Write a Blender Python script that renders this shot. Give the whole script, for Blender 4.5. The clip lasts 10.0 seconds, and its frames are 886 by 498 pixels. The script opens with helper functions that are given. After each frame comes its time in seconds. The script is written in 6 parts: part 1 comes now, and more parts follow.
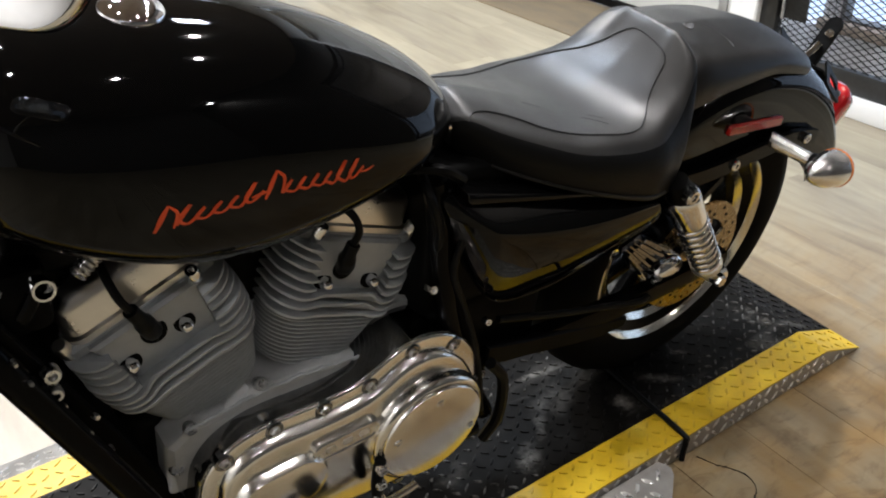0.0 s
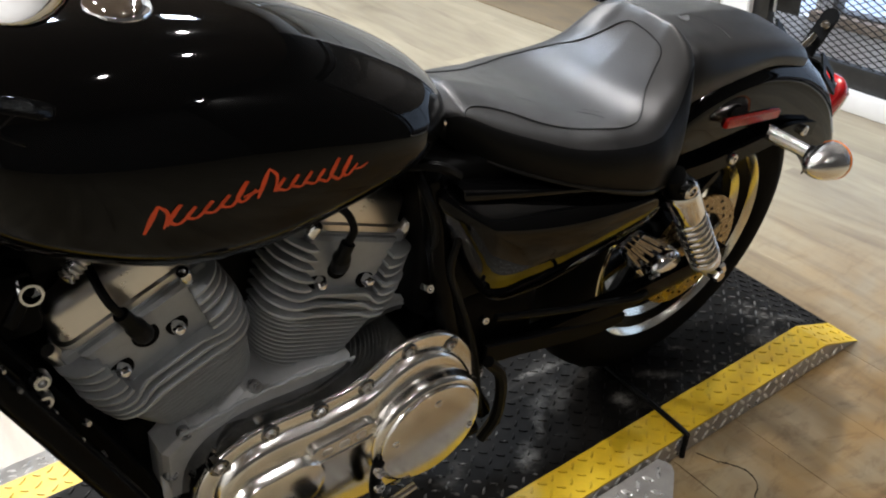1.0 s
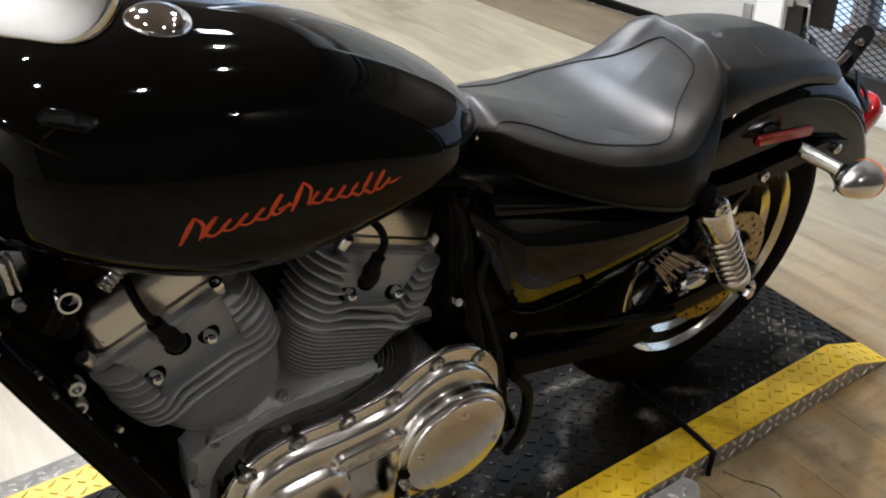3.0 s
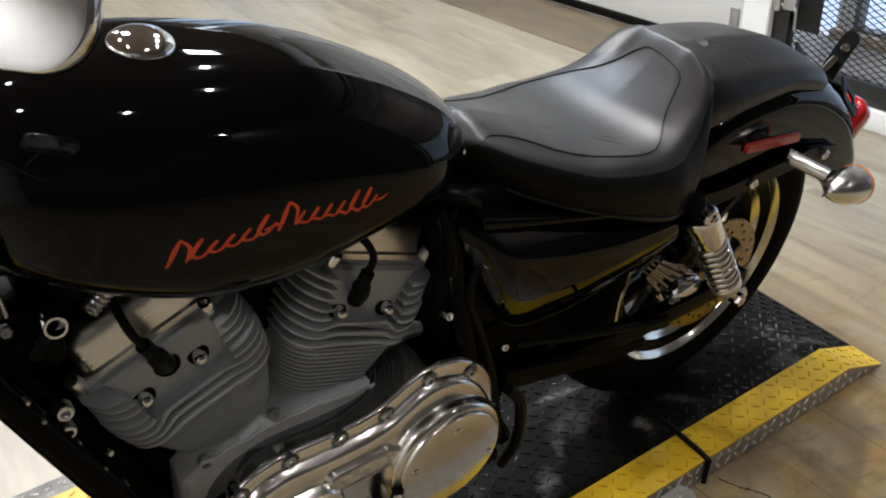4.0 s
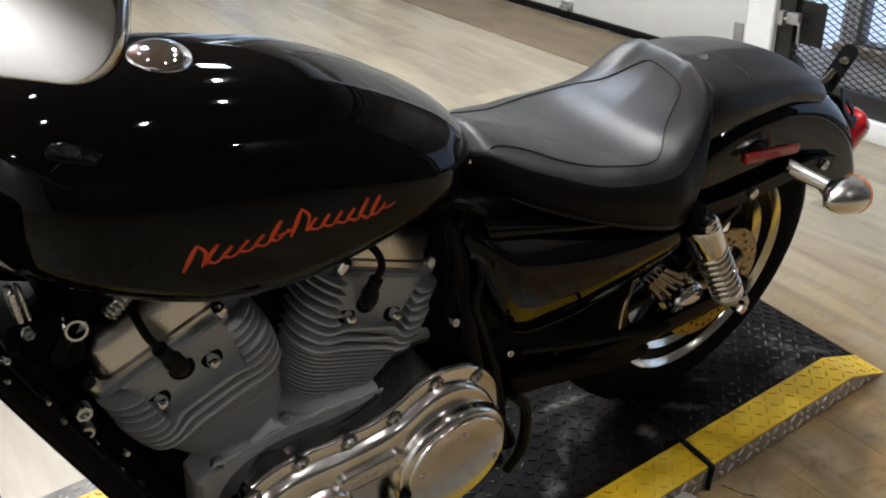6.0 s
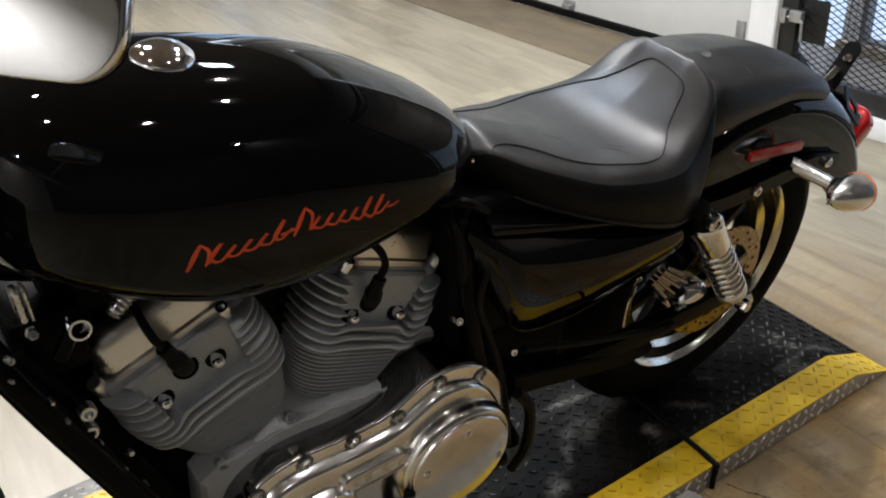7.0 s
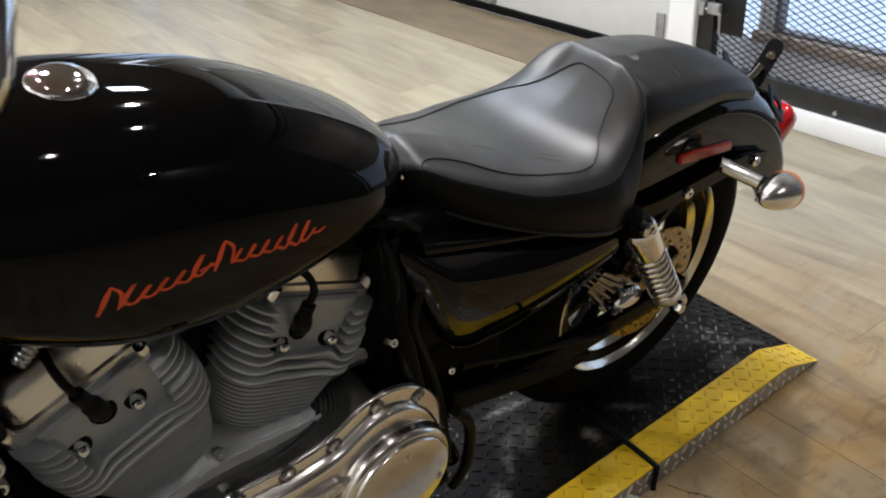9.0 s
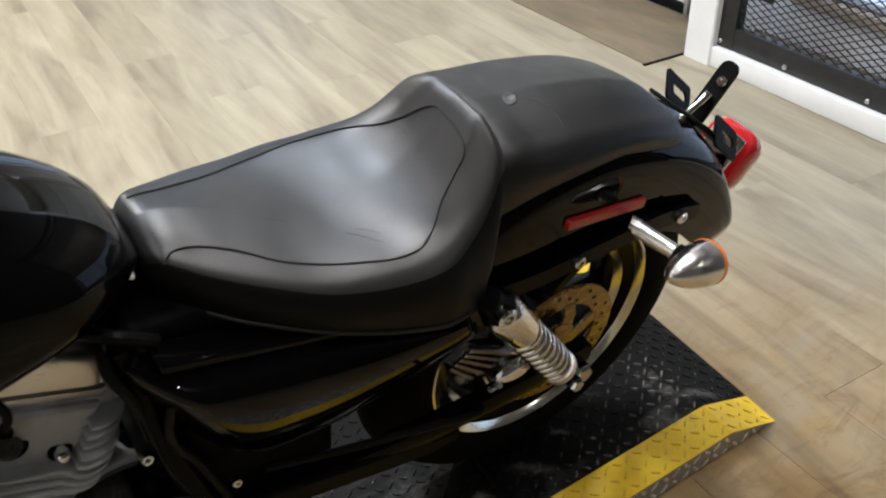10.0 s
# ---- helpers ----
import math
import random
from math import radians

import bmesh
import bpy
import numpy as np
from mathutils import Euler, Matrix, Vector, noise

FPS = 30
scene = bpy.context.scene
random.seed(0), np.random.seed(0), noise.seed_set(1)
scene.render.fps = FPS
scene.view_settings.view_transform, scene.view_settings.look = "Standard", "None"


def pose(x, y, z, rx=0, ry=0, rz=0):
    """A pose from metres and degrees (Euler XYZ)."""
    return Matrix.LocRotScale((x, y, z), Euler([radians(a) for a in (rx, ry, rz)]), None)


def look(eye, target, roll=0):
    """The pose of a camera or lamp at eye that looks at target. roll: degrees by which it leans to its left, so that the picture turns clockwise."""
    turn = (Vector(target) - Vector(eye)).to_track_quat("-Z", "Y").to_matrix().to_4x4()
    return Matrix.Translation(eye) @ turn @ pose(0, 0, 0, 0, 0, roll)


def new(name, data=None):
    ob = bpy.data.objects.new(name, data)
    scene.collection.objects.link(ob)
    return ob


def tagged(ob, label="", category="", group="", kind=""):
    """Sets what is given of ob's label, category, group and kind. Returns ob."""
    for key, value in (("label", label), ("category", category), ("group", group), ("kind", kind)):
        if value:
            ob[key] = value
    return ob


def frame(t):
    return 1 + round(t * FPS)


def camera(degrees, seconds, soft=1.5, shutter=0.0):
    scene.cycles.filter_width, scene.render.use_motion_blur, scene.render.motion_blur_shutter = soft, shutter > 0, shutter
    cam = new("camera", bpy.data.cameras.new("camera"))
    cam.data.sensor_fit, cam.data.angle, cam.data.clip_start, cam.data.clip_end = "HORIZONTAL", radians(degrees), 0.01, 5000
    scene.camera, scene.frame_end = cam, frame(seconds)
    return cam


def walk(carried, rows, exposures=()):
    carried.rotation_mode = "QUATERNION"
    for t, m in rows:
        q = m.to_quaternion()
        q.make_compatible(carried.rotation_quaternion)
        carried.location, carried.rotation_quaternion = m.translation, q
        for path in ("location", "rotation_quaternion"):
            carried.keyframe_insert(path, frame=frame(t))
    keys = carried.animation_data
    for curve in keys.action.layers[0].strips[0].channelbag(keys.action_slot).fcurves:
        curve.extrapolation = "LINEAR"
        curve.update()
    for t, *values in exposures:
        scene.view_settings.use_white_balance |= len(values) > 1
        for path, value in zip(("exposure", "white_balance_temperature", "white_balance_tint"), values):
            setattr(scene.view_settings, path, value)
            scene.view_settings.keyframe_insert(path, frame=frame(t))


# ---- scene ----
cam = camera(53.1, 10.0, soft=2.0, shutter=0.2)
PATH = [
    (0, (-1.141, -0.912, 1.14), (-0.137, 0.497, 0.136), -0.7),
    (0.5, (-1.139, -0.903, 1.136), (-0.148, 0.519, 0.137), -2.4),
    (1, (-1.135, -0.898, 1.131), (-0.121, 0.5, 0.124), -1.2),
    (1.5, (-1.131, -0.902, 1.132), (-0.104, 0.484, 0.119), -1.0),
    (2, (-1.135, -0.9, 1.127), (-0.123, 0.493, 0.109), -0.7),
    (2.5, (-1.143, -0.898, 1.133), (-0.171, 0.533, 0.13), -0.7),
    (4, (-1.132, -0.894, 1.145), (-0.141, 0.544, 0.17), -2.0),
    (4.5, (-1.137, -0.904, 1.149), (-0.146, 0.541, 0.184), -2.3),
    (5, (-1.141, -0.912, 1.15), (-0.146, 0.537, 0.196), -2.5),
    (5.5, (-1.148, -0.919, 1.152), (-0.158, 0.538, 0.205), -2.2),
    (7, (-1.149, -0.918, 1.15), (-0.166, 0.545, 0.204), -2.6),
    (7.5, (-1.152, -0.91, 1.153), (-0.106, 0.523, 0.23), -0.8),
    (8, (-1.155, -0.901, 1.159), (-0.065, 0.51, 0.252), 0.7),
    (8.5, (-1.179, -0.887, 1.176), (-0.057, 0.518, 0.301), 1.1),
    (9, (-1.119, -0.875, 1.159), (-0.017, 0.485, 0.191), -2.3),
    (9.2, (-1.012, -0.855, 1.146), (-0.004, 0.592, 0.203), -3.2),
    (9.3, (-0.954, -0.864, 1.168), (0.002, 0.622, 0.23), -2.1),
    (9.5, (-0.857, -0.867, 1.189), (0.105, 0.597, 0.226), 0.3),
    (9.7, (-0.787, -0.866, 1.202), (0.11, 0.536, 0.092), -1.9),
    (10, (-0.694, -0.82, 1.206), (0.223, 0.554, 0.078), -1.4),
]
EXPOSURES = [(0.0, 0.04), (2.5, -0.04), (4.0, -0.22), (7.0, -0.26), (7.5, -0.20), (8.5, -0.10), (10.0, -0.18)]
walk(cam, [(t, look(eye, target, roll)) for t, eye, target, roll in PATH], EXPOSURES)

# ------------------------------------------------------------------ world and light
world = bpy.data.worlds.new("world")
world.use_nodes = True
scene.world = world
world.node_tree.nodes["Background"].inputs[0].default_value = (0.75, 0.85, 1.0, 1)
world.node_tree.nodes["Background"].inputs[1].default_value = 7.0

CEIL = 3.0
DECK = 0.050


def lamp_area(name, m, size, watts, colour, spread=180, shape="DISK"):
    d = bpy.data.lights.new(name, "AREA")
    d.shape, d.size, d.energy, d.color, d.spread = shape, size, watts, colour, radians(spread)
    ob = new(name, d)
    ob.matrix_world = m
    return ob


# ------------------------------------------------------------------ materials
def material(name, colour, rough=0.5, metal=0.0, coat=0.0, spec=0.5, var=0.0, scale=8.0, bump=0.0, bump_scale=200.0,
             rough_var=0.0, colour2=None, island=0.0, stretch=None, coat_rough=0.03):
    """Principled surface with noise in colour, gloss and relief at two sizes."""
    m = bpy.data.materials.new(name)
    m.use_nodes = True
    nt = m.node_tree
    p = nt.nodes["Principled BSDF"]
    p.inputs["Base Color"].default_value = (*colour, 1)
    p.inputs["Roughness"].default_value = rough
    p.inputs["Metallic"].default_value = metal
    p.inputs["Coat Weight"].default_value = coat
    p.inputs["Coat Roughness"].default_value = coat_rough
    p.inputs["Specular IOR Level"].default_value = spec
    co = nt.nodes.new("ShaderNodeTexCoord")
    vec = co.outputs["Object"]
    if stretch:
        mp = nt.nodes.new("ShaderNodeMapping")
        mp.inputs["Scale"].default_value = stretch
        nt.links.new(vec, mp.inputs[0])
        vec = mp.outputs[0]
    if var or rough_var or colour2:
        n = nt.nodes.new("ShaderNodeTexNoise")
        n.inputs["Scale"].default_value = scale
        n.inputs["Detail"].default_value = 7
        n.inputs["Roughness"].default_value = 0.65
        nt.links.new(vec, n.inputs["Vector"])
        ramp = nt.nodes.new("ShaderNodeMapRange")
        ramp.inputs["From Min"].default_value, ramp.inputs["From Max"].default_value = 0.3, 0.7
        nt.links.new(n.outputs["Fac"], ramp.inputs["Value"])
        if var or colour2:
            mix = nt.nodes.new("ShaderNodeMix")
            mix.data_type = "RGBA"
            nt.links.new(ramp.outputs[0], mix.inputs[0])
            second = colour2 or tuple(c * (1 + var) for c in colour)
            mix.inputs[6].default_value = (*(c * (1 - var) for c in colour), 1)
            mix.inputs[7].default_value = (*second, 1)
            nt.links.new(mix.outputs[2], p.inputs["Base Color"])
        if rough_var:
            r = nt.nodes.new("ShaderNodeMapRange")
            r.inputs["From Min"].default_value, r.inputs["From Max"].default_value = 0.3, 0.7
            r.inputs["To Min"].default_value, r.inputs["To Max"].default_value = max(rough - rough_var, 0.02), rough + rough_var
            nt.links.new(n.outputs["Fac"], r.inputs["Value"])
            nt.links.new(r.outputs[0], p.inputs["Roughness"])
    if bump:
        n2 = nt.nodes.new("ShaderNodeTexNoise")
        n2.inputs["Scale"].default_value = bump_scale
        n2.inputs["Detail"].default_value = 4
        nt.links.new(vec, n2.inputs["Vector"])
        b = nt.nodes.new("ShaderNodeBump")
        b.inputs["Strength"].default_value = bump
        b.inputs["Distance"].default_value = 0.002
        nt.links.new(n2.outputs["Fac"], b.inputs["Height"])
        nt.links.new(b.outputs[0], p.inputs["Normal"])
    return m


def glow(name, colour, strength):
    m = bpy.data.materials.new(name)
    m.use_nodes = True
    p = m.node_tree.nodes["Principled BSDF"]
    p.inputs["Base Color"].default_value = (0, 0, 0, 1)
    p.inputs["Emission Color"].default_value = (*colour, 1)
    p.inputs["Emission Strength"].default_value = strength
    return m


def plank_material():
    m = bpy.data.materials.new("oak_vinyl")
    m.use_nodes = True
    nt = m.node_tree
    N, K = nt.nodes, nt.links
    p = N["Principled BSDF"]
    co, info = N.new("ShaderNodeTexCoord"), N.new("ShaderNodeObjectInfo")
    shift = N.new("ShaderNodeVectorMath")
    shift.operation = "MULTIPLY_ADD"
    K.new(info.outputs["Random"], shift.inputs[0])
    shift.inputs[1].default_value = (37.0, 51.0, 13.0)
    K.new(co.outputs["Object"], shift.inputs[2])
    mp = N.new("ShaderNodeMapping")
    mp.inputs["Scale"].default_value = (1.0, 0.13, 1.0)
    K.new(shift.outputs[0], mp.inputs[0])
    fine = N.new("ShaderNodeTexNoise")
    fine.inputs["Scale"].default_value, fine.inputs["Detail"].default_value, fine.inputs["Roughness"].default_value = 42, 6, 0.6
    broad = N.new("ShaderNodeTexNoise")
    broad.inputs["Scale"].default_value, broad.inputs["Detail"].default_value = 9, 5
    broad.inputs["Distortion"].default_value = 1.2
    K.new(mp.outputs[0], fine.inputs["Vector"])
    K.new(mp.outputs[0], broad.inputs["Vector"])
    ramp = N.new("ShaderNodeValToRGB")
    ramp.color_ramp.elements[0].position, ramp.color_ramp.elements[0].color = 0.28, (0.185, 0.145, 0.092, 1)
    ramp.color_ramp.elements[1].position, ramp.color_ramp.elements[1].color = 0.68, (0.41, 0.352, 0.228, 1)
    e = ramp.color_ramp.elements.new(0.48)
    e.color = (0.315, 0.262, 0.165, 1)
    blend = N.new("ShaderNodeMix")
    blend.inputs[0].default_value = 0.22
    K.new(broad.outputs["Fac"], blend.inputs[2])
    K.new(fine.outputs["Fac"], blend.inputs[3])
    K.new(blend.outputs[0], ramp.inputs[0])
    tone = N.new("ShaderNodeMapRange")
    tone.inputs["To Min"].default_value, tone.inputs["To Max"].default_value = 0.92, 1.07
    K.new(info.outputs["Random"], tone.inputs["Value"])
    hsv = N.new("ShaderNodeHueSaturation")
    hsv.inputs["Saturation"].default_value = 0.85
    K.new(ramp.outputs[0], hsv.inputs["Color"])
    K.new(tone.outputs[0], hsv.inputs["Value"])
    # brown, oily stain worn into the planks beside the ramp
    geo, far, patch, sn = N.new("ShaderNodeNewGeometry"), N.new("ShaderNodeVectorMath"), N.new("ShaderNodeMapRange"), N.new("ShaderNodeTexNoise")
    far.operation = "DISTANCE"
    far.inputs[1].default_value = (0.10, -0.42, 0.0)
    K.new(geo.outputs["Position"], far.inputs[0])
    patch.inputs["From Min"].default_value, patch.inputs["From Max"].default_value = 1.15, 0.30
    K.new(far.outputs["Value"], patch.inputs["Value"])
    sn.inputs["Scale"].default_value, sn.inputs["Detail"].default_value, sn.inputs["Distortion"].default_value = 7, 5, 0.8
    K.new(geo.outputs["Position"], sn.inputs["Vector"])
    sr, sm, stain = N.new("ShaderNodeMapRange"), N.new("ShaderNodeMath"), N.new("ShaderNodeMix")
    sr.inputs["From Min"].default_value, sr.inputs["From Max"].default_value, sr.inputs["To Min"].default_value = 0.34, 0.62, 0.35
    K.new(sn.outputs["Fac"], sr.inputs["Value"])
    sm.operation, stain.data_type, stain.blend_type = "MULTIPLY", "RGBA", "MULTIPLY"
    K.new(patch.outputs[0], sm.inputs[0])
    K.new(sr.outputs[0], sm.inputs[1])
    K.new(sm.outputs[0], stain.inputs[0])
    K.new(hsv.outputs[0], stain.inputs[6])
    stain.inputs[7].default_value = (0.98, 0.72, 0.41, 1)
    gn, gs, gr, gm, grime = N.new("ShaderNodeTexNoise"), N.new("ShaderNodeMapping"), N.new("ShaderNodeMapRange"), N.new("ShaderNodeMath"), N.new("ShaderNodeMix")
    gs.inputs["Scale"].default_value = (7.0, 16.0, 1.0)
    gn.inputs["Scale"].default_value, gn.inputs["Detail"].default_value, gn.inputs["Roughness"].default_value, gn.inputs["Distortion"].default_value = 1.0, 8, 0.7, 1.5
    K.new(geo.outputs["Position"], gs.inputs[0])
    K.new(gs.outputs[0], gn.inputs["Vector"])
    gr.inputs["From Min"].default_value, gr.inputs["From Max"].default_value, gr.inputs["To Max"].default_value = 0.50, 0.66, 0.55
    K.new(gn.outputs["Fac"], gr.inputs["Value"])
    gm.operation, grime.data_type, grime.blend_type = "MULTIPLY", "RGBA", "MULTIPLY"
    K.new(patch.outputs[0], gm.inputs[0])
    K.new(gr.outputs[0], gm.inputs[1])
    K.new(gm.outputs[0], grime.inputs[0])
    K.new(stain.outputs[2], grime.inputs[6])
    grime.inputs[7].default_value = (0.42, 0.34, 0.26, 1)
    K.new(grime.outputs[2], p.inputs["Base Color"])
    rr = N.new("ShaderNodeMapRange")
    rr.inputs["To Min"].default_value, rr.inputs["To Max"].default_value = 0.26, 0.44
    K.new(broad.outputs["Fac"], rr.inputs["Value"])
    K.new(rr.outputs[0], p.inputs["Roughness"])
    b = N.new("ShaderNodeBump")
    b.inputs["Strength"].default_value, b.inputs["Distance"].default_value = 0.12, 0.001
    K.new(fine.outputs["Fac"], b.inputs["Height"])
    K.new(b.outputs[0], p.inputs["Normal"])
    return m


def worn_paint(name, paint, under, amount, rough, metal_under=0.9, scale=26.0):
    """Paint worn through to bare metal in scuffed spots."""
    m = material(name, paint, rough, 0.0)
    nt = m.node_tree
    N, K = nt.nodes, nt.links
    p = N["Principled BSDF"]
    co = N.new("ShaderNodeTexCoord")
    big, small = N.new("ShaderNodeTexNoise"), N.new("ShaderNodeTexNoise")
    big.inputs["Scale"].default_value, big.inputs["Detail"].default_value = 5, 4
    small.inputs["Scale"].default_value, small.inputs["Detail"].default_value = scale, 8
    small.inputs["Roughness"].default_value = 0.75
    for n in (big, small):
        K.new(co.outputs["Object"], n.inputs["Vector"])
    add = N.new("ShaderNodeMath")
    add.operation = "ADD"
    K.new(big.outputs["Fac"], add.inputs[0])
    K.new(small.outputs["Fac"], add.inputs[1])
    cut = N.new("ShaderNodeMapRange")
    cut.inputs["From Min"].default_value, cut.inputs["From Max"].default_value = 1.32 - amount, 1.5 - amount
    K.new(add.outputs[0], cut.inputs["Value"])
    mix = N.new("ShaderNodeMix")
    mix.data_type = "RGBA"
    K.new(cut.outputs[0], mix.inputs[0])
    tone = N.new("ShaderNodeMix")
    tone.data_type = "RGBA"
    K.new(small.outputs["Fac"], tone.inputs[0])
    tone.inputs[6].default_value = (*(c * 0.7 for c in paint), 1)
    tone.inputs[7].default_value = (*(c * 1.3 for c in paint), 1)
    K.new(tone.outputs[2], mix.inputs[6])
    mix.inputs[7].default_value = (*under, 1)
    K.new(mix.outputs[2], p.inputs["Base Color"])
    met = N.new("ShaderNodeMath")
    met.operation = "MULTIPLY"
    K.new(cut.outputs[0], met.inputs[0])
    met.inputs[1].default_value = metal_under
    K.new(met.outputs[0], p.inputs["Metallic"])
    rr = N.new("ShaderNodeMapRange")
    rr.inputs["To Min"].default_value, rr.inputs["To Max"].default_value = rough - 0.12, rough + 0.14
    K.new(small.outputs["Fac"], rr.inputs["Value"])
    K.new(rr.outputs[0], p.inputs["Roughness"])
    return m


PAINT = material("black_gloss_paint", (0.0020, 0.0020, 0.0021), 0.035, 0, spec=0.20, bump=0.006, bump_scale=45, rough_var=0.012, scale=14)
VINYL = material("seat_vinyl", (0.004, 0.0038, 0.0037), 0.40, 0, spec=0.78, var=0.35, scale=11, bump=0.17, bump_scale=520, rough_var=0.085)
# duller, darker copy of the seat vinyl, with the skirt's shade in its colour
VINYL_SHADED = material("seat_vinyl_shaded", (0.003, 0.003, 0.003), 0.50, 0, spec=0.16, var=0.2, scale=20, bump=0.2, bump_scale=700)
SCUFF = material("scuffed_vinyl", (0.035, 0.034, 0.033), 0.6, var=0.4, scale=200)
VINYL_REAR = material("pillion_vinyl", (0.005, 0.005, 0.005), 0.40, 0, spec=0.46, var=0.18, scale=16, bump=0.25, bump_scale=900, rough_var=0.05)
THREAD = material("stitch_thread", (0.012, 0.012, 0.012), 0.7, bump=0.3, bump_scale=1500)
ENGINE = material("engine_grey_powdercoat", (0.39, 0.41, 0.425), 0.46, 0.25, var=0.10, scale=40, bump=0.10, bump_scale=700, rough_var=0.06)
CASE = material("crankcase_grey", (0.44, 0.45, 0.455), 0.5, 0.15, var=0.14, scale=25, bump=0.14, bump_scale=500, rough_var=0.08)
POLISHED = material("polished_aluminium", (0.86, 0.84, 0.80), 0.17, 1.0, var=0.07, scale=9, bump=0.01, bump_scale=40, rough_var=0.07)
CHROME = material("chrome", (0.86, 0.86, 0.87), 0.05, 1.0, var=0.02, scale=12, rough_var=0.015)
SATINCHROME = material("satin_chrome", (0.88, 0.87, 0.86), 0.24, 1.0, var=0.04, scale=30, rough_var=0.04)
STEEL = material("zinc_steel", (0.62, 0.62, 0.62), 0.28, 1.0, var=0.15, scale=60, rough_var=0.08)
CAST = material("cast_aluminium", (0.72, 0.71, 0.69), 0.32, 0.9, var=0.18, scale=35, bump=0.15, bump_scale=300, rough_var=0.08)
RUBBER = material("tyre_rubber", (0.005, 0.005, 0.005), 0.75, spec=0.05, var=0.25, scale=30, bump=0.2, bump_scale=300)
HOSE = material("black_rubber_hose", (0.004, 0.004, 0.004), 0.42, spec=0.11, var=0.2, scale=30, bump=0.05, bump_scale=400)
FRAME = material("black_frame_enamel", (0.002, 0.002, 0.002), 0.20, spec=0.07, var=0.2, scale=20)
SOFTCHROME = material("rubbed_chrome", (0.80, 0.77, 0.73), 0.30, 1.0, var=0.05, scale=20, rough_var=0.05)
SATIN = material("satin_black", (0.003, 0.003, 0.003), 0.46, spec=0.05, var=0.25, scale=30, bump=0.05, bump_scale=300)
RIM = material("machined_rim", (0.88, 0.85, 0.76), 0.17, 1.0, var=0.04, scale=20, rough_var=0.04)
# brown base colour carries the floor's warm reflection on the disc steel
ROTOR = material("brake_disc_steel", (0.30, 0.225, 0.13), 0.26, 1.0, var=0.12, scale=50, rough_var=0.08, bump=0.05, bump_scale=300)
RED = material("red_lens", (0.55, 0.012, 0.016), 0.10, coat=1.0, var=0.12, scale=60)
REFLECT = material("red_reflector", (0.36, 0.012, 0.008), 0.22, coat=0.6, var=0.25, scale=180)
AMBER = material("amber_lens", (0.75, 0.20, 0.03), 0.12, coat=1.0, var=0.1, scale=60)
DECAL = material("orange_tank_decal", (0.68, 0.065, 0.010), 0.35, coat=0.0, var=0.10, scale=60)
YELLOW = worn_paint("yellow_safety_paint", (0.72, 0.47, 0.017), (0.28, 0.20, 0.06), 0.12, 0.42, 0.2)
# darker than the strip: grime and the bars' small shadows in one colour
YELLOWLUG = worn_paint("yellow_lug_paint", (0.64, 0.41, 0.015), (0.16, 0.11, 0.03), 0.15, 0.40, 0.3, 60)
BLACKPLATE = worn_paint("black_deck_paint", (0.0075, 0.0068, 0.006), (0.13, 0.12, 0.105), 0.085, 0.50, 0.2, 34)
BLACKLUG = worn_paint("black_lug_paint", (0.010, 0.0095, 0.009), (0.26, 0.25, 0.23), 0.25, 0.36, 0.6, 60)
